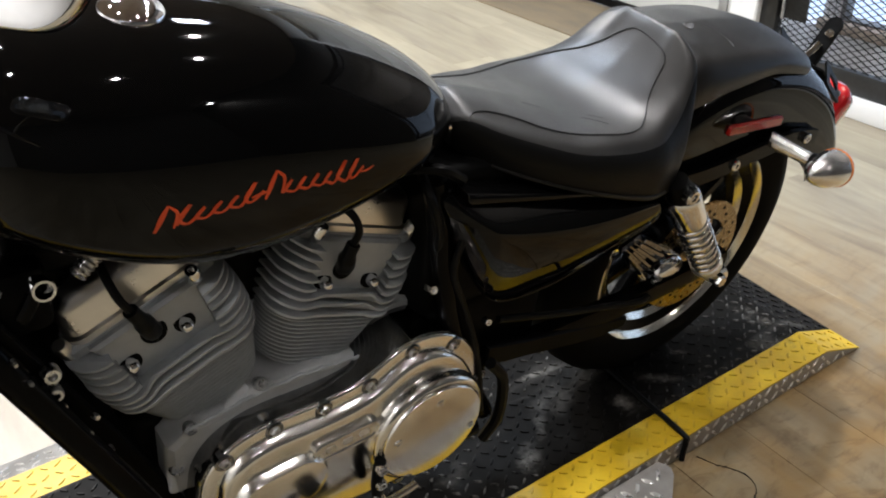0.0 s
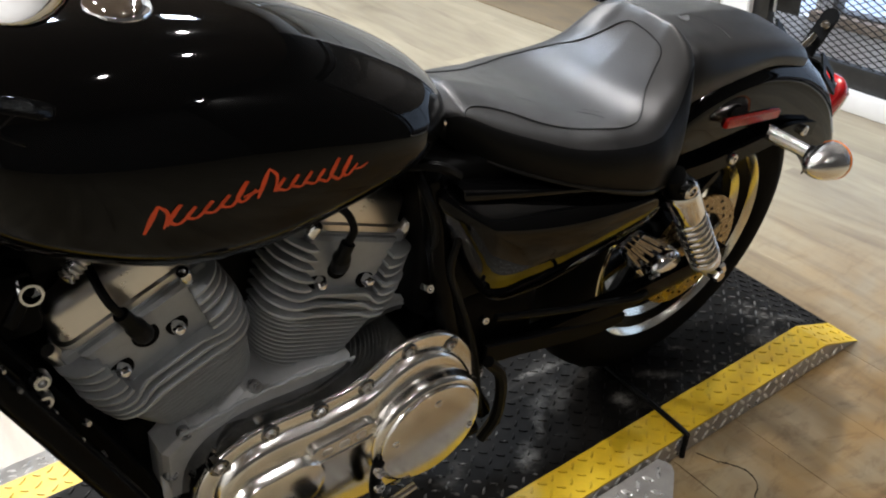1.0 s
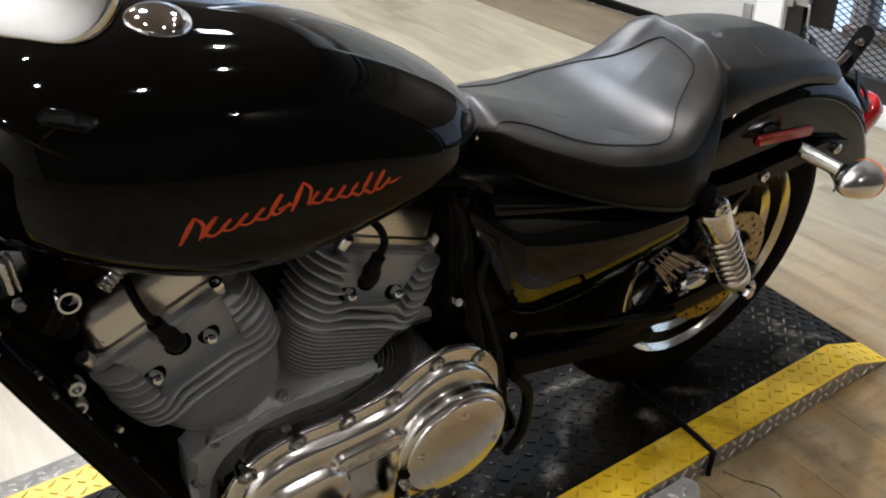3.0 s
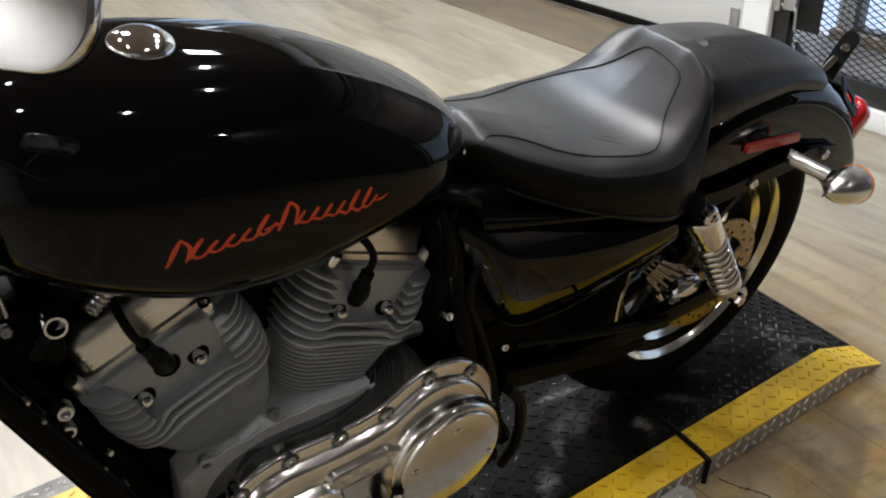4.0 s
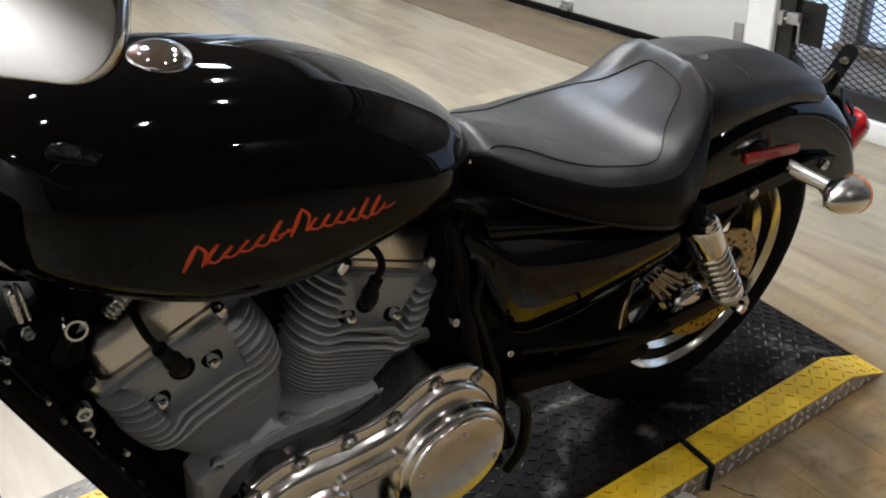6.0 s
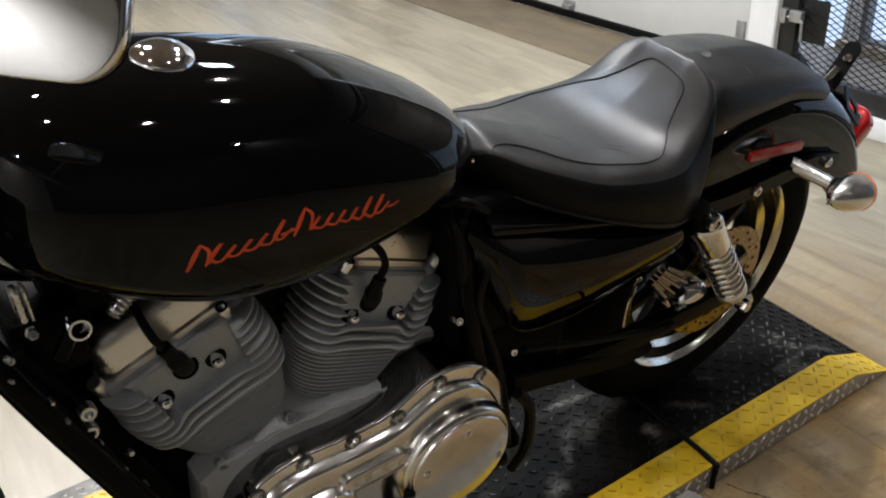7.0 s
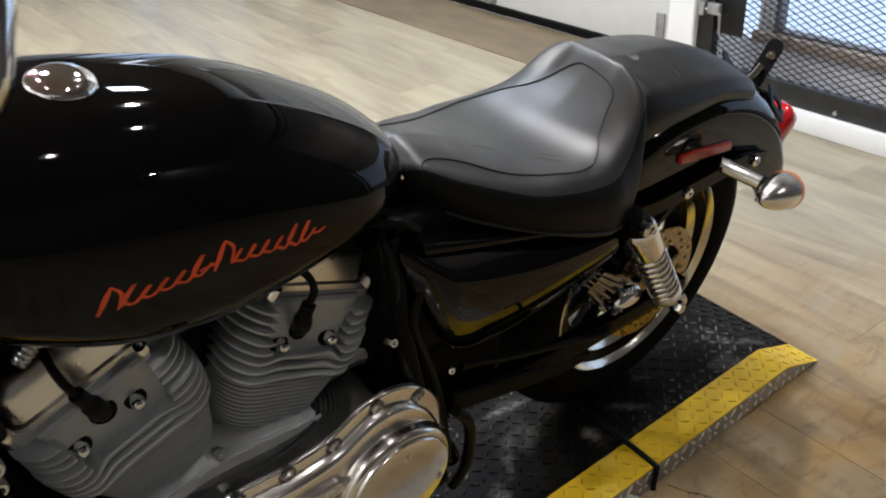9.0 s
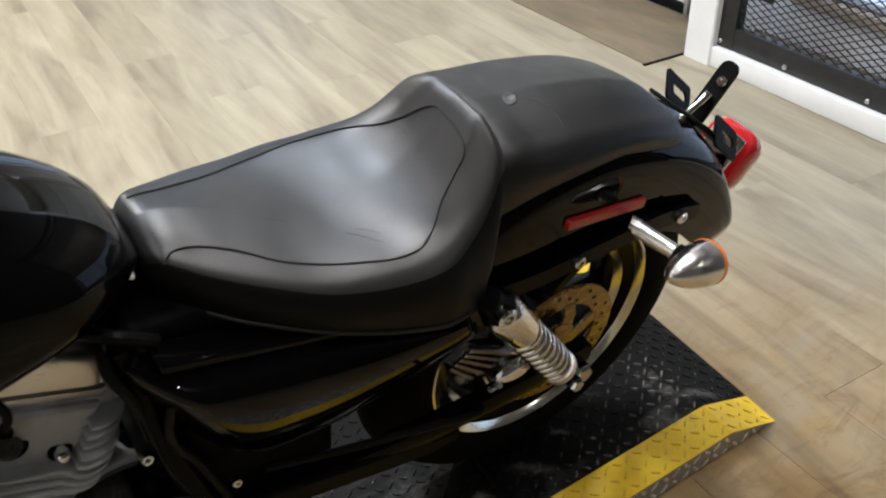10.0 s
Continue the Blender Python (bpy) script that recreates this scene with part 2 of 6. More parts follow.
# pale dusty smears on the deck plates
for mt in (BLACKPLATE, BLACKLUG):
    N, K = mt.node_tree.nodes, mt.node_tree.links
    p = N["Principled BSDF"]
    was = p.inputs["Base Color"].links[0].from_socket
    co, mp, n1, n2 = N.new("ShaderNodeTexCoord"), N.new("ShaderNodeMapping"), N.new("ShaderNodeTexNoise"), N.new("ShaderNodeTexNoise")
    mp.inputs["Scale"].default_value, mp.inputs["Rotation"].default_value = (3.0, 7.0, 3.0), (0, 0, 0.5)
    n1.inputs["Scale"].default_value, n1.inputs["Detail"].default_value, n1.inputs["Distortion"].default_value = 1.6, 6, 1.0
    n2.inputs["Scale"].default_value, n2.inputs["Detail"].default_value = 120, 8
    K.new(co.outputs["Object"], mp.inputs[0])
    K.new(mp.outputs[0], n1.inputs["Vector"])
    K.new(co.outputs["Object"], n2.inputs["Vector"])
    cut, mul, mix = N.new("ShaderNodeMapRange"), N.new("ShaderNodeMath"), N.new("ShaderNodeMix")
    cut.inputs["From Min"].default_value, cut.inputs["From Max"].default_value, cut.inputs["To Max"].default_value = 0.58, 0.76, 1.0
    mul.operation, mix.data_type = "MULTIPLY", "RGBA"
    mul.use_clamp = True
    K.new(n1.outputs["Fac"], cut.inputs["Value"])
    K.new(cut.outputs[0], mul.inputs[0])
    K.new(n2.outputs["Fac"], mul.inputs[1])
    # boot and stand scuffs: x, y, turn, half length, half width, strength
    dust = mul.outputs[0]
    torn, rag, warp = N.new("ShaderNodeTexNoise"), N.new("ShaderNodeMapRange"), N.new("ShaderNodeVectorMath")
    torn.inputs["Scale"].default_value, torn.inputs["Detail"].default_value, torn.inputs["Roughness"].default_value = 38, 9, 0.72
    K.new(co.outputs["Object"], torn.inputs["Vector"])
    rag.inputs["From Min"].default_value, rag.inputs["From Max"].default_value = 0.40, 0.68
    K.new(torn.outputs["Fac"], rag.inputs["Value"])
    warp.operation = "MULTIPLY_ADD"
    warp.inputs[1].default_value = (0.05, 0.05, 0.0)
    K.new(torn.outputs["Color"], warp.inputs[0])
    back = N.new("ShaderNodeVectorMath")
    back.operation = "ADD"
    back.inputs[1].default_value = (-0.025, -0.025, 0.0)
    K.new(co.outputs["Object"], back.inputs[0])
    K.new(back.outputs[0], warp.inputs[2])
    for x, y, turn, lx, ly, much in ((-0.190, 0.109, -0.09, 0.075, 0.010, 1.6), (-0.004, -0.045, -0.66, 0.055, 0.019, 1.1), (-0.115, -0.055, 0.8, 0.028, 0.024, 1.3), (-0.352, -0.056, 0.8, 0.045, 0.026, 1.3), (0.087, -0.006, -0.84, 0.030, 0.009, 1.2), (-0.215, 0.030, 0.3, 0.075, 0.045, 0.6), (-0.285, -0.010, 0.9, 0.050, 0.012, 0.9)):
        at, size, near, weigh, total = N.new("ShaderNodeMapping"), N.new("ShaderNodeVectorMath"), N.new("ShaderNodeMapRange"), N.new("ShaderNodeMath"), N.new("ShaderNodeMath")
        at.vector_type = "TEXTURE"
        at.inputs["Location"].default_value, at.inputs["Rotation"].default_value, at.inputs["Scale"].default_value = (x, y, DECK), (0, 0, turn), (lx, ly, 1)
        size.operation, weigh.operation, total.operation, total.use_clamp = "LENGTH", "MULTIPLY", "ADD", True
        near.inputs["From Min"].default_value, near.inputs["From Max"].default_value, near.inputs["To Max"].default_value = 1.0, 0.25, much
        K.new(warp.outputs[0], at.inputs[0])
        K.new(at.outputs[0], size.inputs[0])
        K.new(size.outputs["Value"], near.inputs["Value"])
        K.new(near.outputs[0], weigh.inputs[0])
        K.new(rag.outputs[0], weigh.inputs[1])
        K.new(dust, total.inputs[0])
        K.new(weigh.outputs[0], total.inputs[1])
        dust = total.outputs[0]
    K.new(dust, mix.inputs[0])
    K.new(was, mix.inputs[6])
    mix.inputs[7].default_value = (0.16, 0.152, 0.138, 1)
    K.new(mix.outputs[2], p.inputs["Base Color"])
for mt in (BLACKPLATE, BLACKLUG):
    mt.node_tree.nodes["Principled BSDF"].inputs["Specular IOR Level"].default_value = 0.06
DARKPOLISH = material("dark_polished_metal", (0.26, 0.26, 0.265), 0.13, 1.0, var=0.3, scale=30, rough_var=0.05)
BARELUG = material("bare_tread", (0.85, 0.84, 0.82), 0.30, 0.85, var=0.12, scale=60, rough_var=0.1)
BAREPLATE = material("bare_diamond_plate", (0.37, 0.355, 0.335), 0.42, 0.7, var=0.18, scale=30, rough_var=0.1, bump=0.1, bump_scale=250)
OAK = plank_material()
UNDERLAY = material("floor_underlay", (0.10, 0.075, 0.05), 0.6, var=0.3, scale=10)
THRESH = material("threshold_board", (0.165, 0.125, 0.075), 0.5, var=0.45, scale=9, stretch=(1, 0.3, 1), bump=0.15, bump_scale=80, rough_var=0.08)
WALL = material("wall_paint_grey", (0.50, 0.50, 0.49), 0.6, var=0.04, scale=3, bump=0.06, bump_scale=150)
WALLBROWN = material("wall_paint_brown", (0.30, 0.27, 0.24), 0.6, var=0.08, scale=4, bump=0.06, bump_scale=150)
# for unseen walls, toned to keep the black paint's reflections dark
WALLDARK = material("wall_paint_charcoal", (0.065, 0.063, 0.060), 0.6, var=0.06, scale=3, bump=0.06, bump_scale=150)
OUTWHITE = material("outside_white_paint", (0.80, 0.79, 0.82), 0.5, var=0.07, scale=9, bump=0.06, bump_scale=120)
FRAMEGREY = material("window_frame_grey", (0.16, 0.16, 0.17), 0.4, 0.3, var=0.2, scale=30)
SILL = material("brown_stone_sill", (0.34, 0.27, 0.22), 0.6, var=0.3, scale=25, bump=0.2, bump_scale=120)
WHITE = material("white_enamel", (0.78, 0.78, 0.77), 0.35, var=0.05, scale=7, bump=0.04, bump_scale=120, rough_var=0.06)
DOORWHITE = material("roller_door_white", (0.62, 0.62, 0.59), 0.38, var=0.05, scale=4, bump=0.06, bump_scale=200)
CEILING = material("ceiling_brown", (0.15, 0.115, 0.085), 0.7, var=0.15, scale=4)
GATEBLACK = material("gate_black_steel", (0.016, 0.016, 0.016), 0.45, 0.2, var=0.4, scale=25, bump=0.1, bump_scale=200)
GALV = material("galvanised_steel", (0.42, 0.42, 0.42), 0.42, 0.8, var=0.2, scale=40)
GLARE = glow("daylight_outside", (0.58, 0.74, 1.0), 1.5)
ASPHALT = material("outside_paving", (0.24, 0.23, 0.22), 0.85, var=0.25, scale=12, bump=0.3, bump_scale=60)


# ------------------------------------------------------------------ mesh helpers
def part(name, bm, mat, parent=None, label="", smooth=True, angle=40):
    bmesh.ops.recalc_face_normals(bm, faces=bm.faces)
    me = bpy.data.meshes.new(name)
    bm.to_mesh(me)
    bm.free()
    me.materials.append(mat)
    if smooth:
        me.shade_smooth()
        me.set_sharp_from_angle(angle=radians(angle))
    ob = new(name, me)
    if parent:
        ob.parent = parent
    if label:
        ob["label"] = label
    return ob


def empty(name, m=None, **tags):
    ob = new(name)
    ob.empty_display_size = 0.05
    if m is not None:
        ob.matrix_world = m
    return tagged(ob, **tags)


def box(bm, x0, x1, y0, y1, z0, z1, bevel=0.0, m=None, seg=2):
    vs = bmesh.ops.create_cube(bm, size=1)["verts"]
    bmesh.ops.transform(bm, verts=vs, matrix=Matrix.Translation(((x0 + x1) / 2, (y0 + y1) / 2, (z0 + z1) / 2)) @ Matrix.Diagonal((x1 - x0, y1 - y0, z1 - z0, 1)))
    if bevel:
        es = list({e for v in vs for e in v.link_edges})
        made = bmesh.ops.bevel(bm, geom=es, offset=bevel, segments=seg, profile=0.5, affect="EDGES")
        vs = list({v for f in made["faces"] for v in f.verts} | {v for v in vs if v.is_valid})
        more = set(vs)
        for v in vs:
            for e in v.link_edges:
                more.add(e.other_vert(v))
        vs = list(more)
    if m is not None:
        bmesh.ops.transform(bm, verts=vs, matrix=m)
    return bm


def loft(bm, rings, cap=True, closed=True):
    rows = [[bm.verts.new(p) for p in r] for r in rings]
    n = len(rows[0])
    for a, b in zip(rows, rows[1:]):
        for i in range(n if closed else n - 1):
            j = (i + 1) % n
            bm.faces.new((a[i], a[j], b[j], b[i]))
    if cap:
        bm.faces.new(rows[0][::-1])
        bm.faces.new(rows[-1])
    return bm


def frames_along(pts):
    pts = [Vector(p) for p in pts]
    tang = [(pts[min(i + 1, len(pts) - 1)] - pts[max(i - 1, 0)]).normalized() for i in range(len(pts))]
    up = Vector((0, 0, 1)) if abs(tang[0].z) < 0.9 else Vector((0, 1, 0))
    out = []
    for p, t in zip(pts, tang):
        side = up.cross(t).normalized()
        up = t.cross(side).normalized()
        out.append((p, t, side, up))
    return out


def smooth_line(pts, n):
    """Catmull-Rom through the points."""
    P = [Vector(p) for p in pts]
    P = [2 * P[0] - P[1], *P, 2 * P[-1] - P[-2]]
    out = []
    for i in range(1, len(P) - 2):
        for k in range(n):
            t = k / n
            a, b, c, d = P[i - 1], P[i], P[i + 1], P[i + 2]
            out.append(0.5 * (2 * b + (c - a) * t + (2 * a - 5 * b + 4 * c - d) * t * t + (3 * b - a - 3 * c + d) * t ** 3))
    return out + [P[-2]]


def tube(bm, pts, r, n=10, cap=True):
    fr = frames_along(pts)
    rs = r if isinstance(r, (list, tuple)) else [r] * len(fr)
    rings = [[p + (side * math.cos(a) + up * math.sin(a)) * rr for a in (2 * math.pi * k / n for k in range(n))] for (p, t, side, up), rr in zip(fr, rs)]
    return loft(bm, rings, cap)


def lathe(bm, profile, m, n=32, cap=True):
    """Profile rows (along, radius) turned about the local z axis of m."""
    rings = [[m @ Vector((r * math.cos(2 * math.pi * k / n), r * math.sin(2 * math.pi * k / n), z)) for k in range(n)] for z, r in profile]
    return loft(bm, rings, cap)


def along(p, d):
    """A pose at p whose z axis points along d."""
    return Matrix.Translation(p) @ Vector(d).to_track_quat("Z", "Y").to_matrix().to_4x4()


def offset(outline, d):
    """Outline of (x, z) points moved inwards by d."""
    n = len(outline)
    area = sum(outline[i][0] * outline[(i + 1) % n][1] - outline[(i + 1) % n][0] * outline[i][1] for i in range(n))
    s = 1 if area > 0 else -1
    out = []
    for i in range(n):
        a, b, c = outline[i - 1], outline[i], outline[(i + 1) % n]
        n1 = Vector((-(b[1] - a[1]), b[0] - a[0])).normalized()
        n2 = Vector((-(c[1] - b[1]), c[0] - b[0])).normalized()
        q = n1 + n2
        q = q / max(q.length_squared / 2, 0.3)
        out.append((b[0] + s * d * q.x, b[1] + s * d * q.y))
    return out


def slab(bm, outline, steps, axis="y"):
    """An outline in x, z raised through steps of (y, inset)."""
    rings = [[Vector((x, y, z)) for x, z in offset(outline, d)] for y, d in steps]
    return loft(bm, rings)


def rounded(cx, cz, w, h, r, n=5, turn=0.0):
    pts = []
    for k, (sx, sz) in enumerate(((1, 1), (-1, 1), (-1, -1), (1, -1))):
        for i in range(n + 1):
            a = math.pi / 2 * (k + i / n)
            pts.append((sx * (w / 2 - r) + r * math.cos(a), sz * (h / 2 - r) + r * math.sin(a)))
    c, s = math.cos(turn), math.sin(turn)
    return [(cx + c * x - s * z, cz + s * x + c * z) for x, z in pts]


def belt(c1, r1, c2, r2, n=14):
    """The outline round two circles in x, z."""
    d = Vector((c2[0] - c1[0], c2[1] - c1[1]))
    base, a = math.atan2(d.y, d.x), math.acos((r1 - r2) / d.length)
    one = [(c1[0] + r1 * math.cos(t), c1[1] + r1 * math.sin(t)) for t in (base + a + (2 * math.pi - 2 * a) * i / n for i in range(n + 1))]
    two = [(c2[0] + r2 * math.cos(t), c2[1] + r2 * math.sin(t)) for t in (base - a + 2 * a * i / n for i in range(n + 1))]
    return one + two


def lerp_rows(rows, x):
    """Smooth values between rows of (x, a, b, ...)."""
    xs = [r[0] for r in rows]
    i = max(0, min(len(xs) - 2, next((k for k in range(len(xs) - 1) if x <= xs[k + 1]), len(xs) - 2)))
    t = (x - xs[i]) / (xs[i + 1] - xs[i])
    out = []
    for c in range(1, len(rows[0])):
        def slope(k):
            a, b = max(k - 1, 0), min(k + 1, len(xs) - 1)
            return (rows[b][c] - rows[a][c]) / (xs[b] - xs[a])
        h, p0, p1 = xs[i + 1] - xs[i], rows[i][c], rows[i + 1][c]
        m0, m1 = slope(i) * h, slope(i + 1) * h
        out.append((2 * t**3 - 3 * t * t + 1) * p0 + (t**3 - 2 * t * t + t) * m0 + (3 * t * t - 2 * t**3) * p1 + (t**3 - t * t) * m1)
    return out


def bolt(name, p, d, r, h, mat, parent, hexed=False, socket=True):
    bm = bmesh.new()
    prof = [(-0.004, r), (h * 0.7, r), (h, r * 0.82)]
    if socket:
        prof += [(h, r * 0.5), (h * 0.45, r * 0.46)]
    lathe(bm, prof, along(p, d), 6 if hexed else 14)
    return part(name, bm, mat, parent, angle=30)


# ------------------------------------------------------------------ the room
# Room axes: u runs along the door wall, v points out through it; the corner of the white post is the origin.
ROOM = pose(1.66, 1.155, 0, 0, 0, -3.4)
# in ROOM's own axes x is v (outwards) and y is u (along the wall)


def room_part(name, bm, mat, label="", parent=None, **k):
    ob = part(name, bm, mat, parent, label, **k)
    if not parent:
        ob.matrix_world = ROOM
    return ob


bm = bmesh.new()
box(bm, -6.0, 0.40, -5.0, 7.0, -0.06, -0.005)
floor = tagged(room_part("floor", bm, UNDERLAY, smooth=False), "pale oak-look vinyl plank floor of the showroom", "floor", kind="structure")

bm = bmesh.new()
box(bm, -0.18, 0.262, 0.0, 2.555, -0.005, 0.004, 0.002)
tagged(room_part("threshold", bm, THRESH, smooth=False), "brown stained board strip before the roller door", "threshold", kind="structure")
bm = bmesh.new()
box(bm, -0.19, -0.005, -0.012, -0.002, -0.005, 0.0045)
tagged(room_part("trim", bm, SATIN, smooth=False), "dark seam strip at the end of the brown board", "trim", kind="structure")


def wall(name, x0, x1, y0, y1, z0, z1, mat, label):
    bm = bmesh.new()
    box(bm, x0, x1, y0, y1, z0, z1)
    return tagged(room_part(name, bm, mat, smooth=False), label, "wall", kind="structure")


wall("wall_west", -6.12, -6.0, -5.1, 7.1, -0.06, CEIL, WHITE, "plain white painted wall")
wall("wall_north", -6.0, 0.5, 7.0, 7.12, -0.06, CEIL, WALL, "plain light grey painted wall")
wall("wall_south", -6.0, 0.5, -5.12, -5.0, -0.06, CEIL, WALLDARK, "plain unseen wall, charcoal to darken reflections")
wall("wall_east_1", 0.075, 0.30, 2.56, 3.28, -0.06, CEIL, WHITE, "white painted wall beside the roller door")
wall("wall_east_7", 0.20, 0.30, 3.28, 4.35, -0.06, CEIL, WHITE, "white painted wall behind the black bin")
wall("wall_east_5", 0.0, 0.12, 4.35, 7.0, 2.35, CEIL, WHITE, "white wall over the glazed front")
wall("wall_east_6", 0.0, 0.12, 4.35, 7.0, -0.06, 0.10, WHITE, "white sill of the glazed front")
wall("wall_east_2", 0.0, 0.30, -0.10, 2.56, 2.5, CEIL, WHITE, "white wall over the roller door")
wall("wall_east_3", 0.0, 0.12, -5.0, -0.10, 2.3, CEIL, WALLDARK, "unseen wall over the mesh gate, charcoal to darken reflections")
wall("wall_east_4", 0.0, 0.12, -5.0, -2.3, -0.06, 2.3, WALLDARK, "unseen wall past the mesh gate, charcoal to darken reflections")
bm = bmesh.new()
box(bm, -6.1, 0.14, -5.1, 7.1, CEIL, CEIL + 0.1)
tagged(room_part("ceiling", bm, CEILING, smooth=False), "brown ceiling", "ceiling", kind="structure")

# white posts at both ends of the roller door
bm = bmesh.new()
slab_pts = [(-0.012, -0.130), (0.055, -0.130), (0.055, -0.042), (0.30, -0.042), (0.30, -0.010), (-0.012, -0.010)]
loft(bm, [[Vector((x, y, z)) for x, y in slab_pts] for z in (0.0, 2.5)])
bmesh.ops.bevel(bm, geom=[e for e in bm.edges if abs(e.verts[0].co.z - e.verts[1].co.z) > 1], offset=0.004, segments=2, affect="EDGES")
tagged(room_part("post", bm, WHITE, angle=30), "white enamelled door post standing on the floor", "post", kind="structure")
bm = bmesh.new()
lathe(bm, [(0.0, 0.034), (0.012, 0.034), (0.014, 0.028), (2.9, 0.028)], pose(0.03, 3.315, 0.001), 20)
tagged(room_part("pipe", bm, WHITE), "white painted standing pipe with a foot collar", "pipe", kind="structure")
vent = empty("wall_vent", ROOM, label="dark grey slatted vent grille set in the white wall", category="vent")
bm = bmesh.new()
for y0, y1, z0, z1 in ((2.66, 3.16, 0.10, 0.125), (2.66, 3.16, 0.435, 0.46), (2.66, 2.685, 0.125, 0.435), (3.135, 3.16, 0.125, 0.435)):
    box(bm, 0.066, 0.074, y0, y1, z0, z1, 0.001)
part("frame", bm, FRAMEGREY, vent, angle=30)
bm = bmesh.new()
box(bm, 0.0725, 0.0745, 2.685, 3.135, 0.125, 0.435)
part("backing", bm, GATEBLACK, vent)
for k in range(18):
    bm = bmesh.new()
    y = 2.697 + k * 0.0247
    box(bm, 0.067, 0.0722, y, y + 0.011, 0.127, 0.433, 0.001)
    part("slat", bm, FRAMEGREY, vent, angle=30)
# bin, canister and carton beside the wall
bm = bmesh.new()
lathe(bm, [(0.002, 0.082), (0.004, 0.088), (0.02, 0.090), (0.30, 0.108), (0.305, 0.116), (0.322, 0.116), (0.322, 0.106), (0.02, 0.084)], pose(-0.045, 3.50, 0), 28)
bin_ob = tagged(room_part("waste_bin", bm, HOSE, angle=30), "black plastic waste bin standing on the floor", "bin")
for k in range(14):
    bm = bmesh.new()
    a = 2 * math.pi * k / 14
    tube(bm, [(-0.045 + 0.0905 * math.cos(a), 3.50 + 0.0905 * math.sin(a), 0.02), (-0.045 + 0.1065 * math.cos(a), 3.50 + 0.1065 * math.sin(a), 0.29)], 0.004, 6)
    part("rib", bm, HOSE, bin_ob)
bm = bmesh.new()
slab(bm, rounded(-0.30, 0.16, 0.24, 0.32, 0.03, 5), [(3.62, 0.01), (3.63, 0), (3.76, 0), (3.77, 0.01)])
can = tagged(room_part("canister", bm, WHITE, angle=40), "white plastic canister standing on the floor", "canister")
bm = bmesh.new()
lathe(bm, [(0.319, 0.028), (0.35, 0.028), (0.354, 0.022)], pose(-0.36, 3.695, 0), 18)
part("cap", bm, HOSE, can, "black screw cap")
bm = bmesh.new()
box(bm, -0.60, -0.46, 3.70, 3.88, 0.003, 0.26, 0.004)
carton = tagged(room_part("carton", bm, WHITE, angle=30), "white carton with dark edges on the floor", "carton")
bm = bmesh.new()
for x0, x1 in ((-0.603, -0.594), (-0.466, -0.457)):
    box(bm, x0, x1, 3.697, 3.706, 0.002, 0.262, 0.001)
part("edge_tape", bm, GATEBLACK, carton, "dark edge tape")

# roller door: panels, black bottom seal, hinges and side track
door = empty("door_1", ROOM, label="closed white sectional roller door with black rubber seal", category="door", kind="structure")
for k in range(5):
    bm = bmesh.new()
    z0 = 0.045 + k * 0.5
    box(bm, 0.268, 0.305, 0.14, 2.45, z0, z0 + 0.494, 0.005)
    part("door_panel", bm, DOORWHITE, door, angle=30)
bm = bmesh.new()
box(bm, 0.258, 0.312, 0.14, 2.45, 0.006, 0.043, 0.006)
part("rubber_seal", bm, HOSE, door, "black rubber bottom seal")
for y in (1.34, 1.96):
    bm = bmesh.new()
    box(bm, 0.235, 0.268, y, y + 0.06, 0.055, 0.078, 0.003)
    box(bm, 0.256, 0.268, y - 0.012, y + 0.072, 0.062, 0.095, 0.002)
    part("bracket", bm, GALV, door, "small galvanised bracket")
for y0, y1 in ((0.03, 0.12), (2.46, 2.54)):
    bm = bmesh.new()
    box(bm, 0.22, 0.29, y0, y0 + 0.012, 0.005, 2.4)
    box(bm, 0.22, 0.228, y0, y1, 0.005, 0.22, 0.002)
    box(bm, 0.28, 0.29, y0, y1, 0.005, 2.4)
    part("track", bm, GALV, door, "galvanised side track")
bm = bmesh.new()
box(bm, 0.258, 0.267, 0.232, 0.275, 0.005, 0.200, 0.002)
box(bm, 0.240, 0.258, 0.240, 0.260, 0.02, 0.09, 0.004)
part("corner_plate", bm, GALV, door, "small galvanised corner plate")
bm = bmesh.new()
box(bm, 0.236, 0.267, 0.215, 0.262, 0.44, 0.56, 0.004)
tube(bm, [(0.240, 0.225, 0.42), (0.240, 0.225, 0.47)], 0.012, 10)
part("hinge", bm, GALV, door, "galvanised door hinge")
bm = bmesh.new()
box(bm, 0.19, 0.25, 2.38, 2.45, 0.004, 0.05, 0.006)
box(bm, 0.225, 0.255, 2.43, 2.47, 0.05, 0.09, 0.004)
part("roller", bm, GALV, door)

# mesh gate beside the door
gate = empty("mesh_gate", ROOM, label="black steel security gate with expanded diamond mesh, closed", category="gate")
GY0, GY1 = -2.25, -0.131
bm = bmesh.new()
box(bm, -0.008, 0.10, GY0, -0.131, 0.0, 0.070, 0.004)
tagged(room_part("baseboard", bm, WHITE, angle=30), "white painted sill board under the mesh gate", "sill", kind="structure")
for y0, y1, z0, z1 in ((GY1 - 0.068, GY1, 0.071, 2.25), (GY0, GY0 + 0.065, 0.071, 2.25)):
    bm = bmesh.new()
    box(bm, 0.012, 0.052, y0, y1, z0, z1, 0.003)
    part("stile", bm, GATEBLACK, gate)
for z0, z1 in ((0.071, 0.145), (2.18, 2.25)):
    bm = bmesh.new()
    box(bm, 0.014, 0.050, GY0 + 0.065, GY1 - 0.065, z0, z1, 0.003)
    part("rail", bm, GATEBLACK, gate)
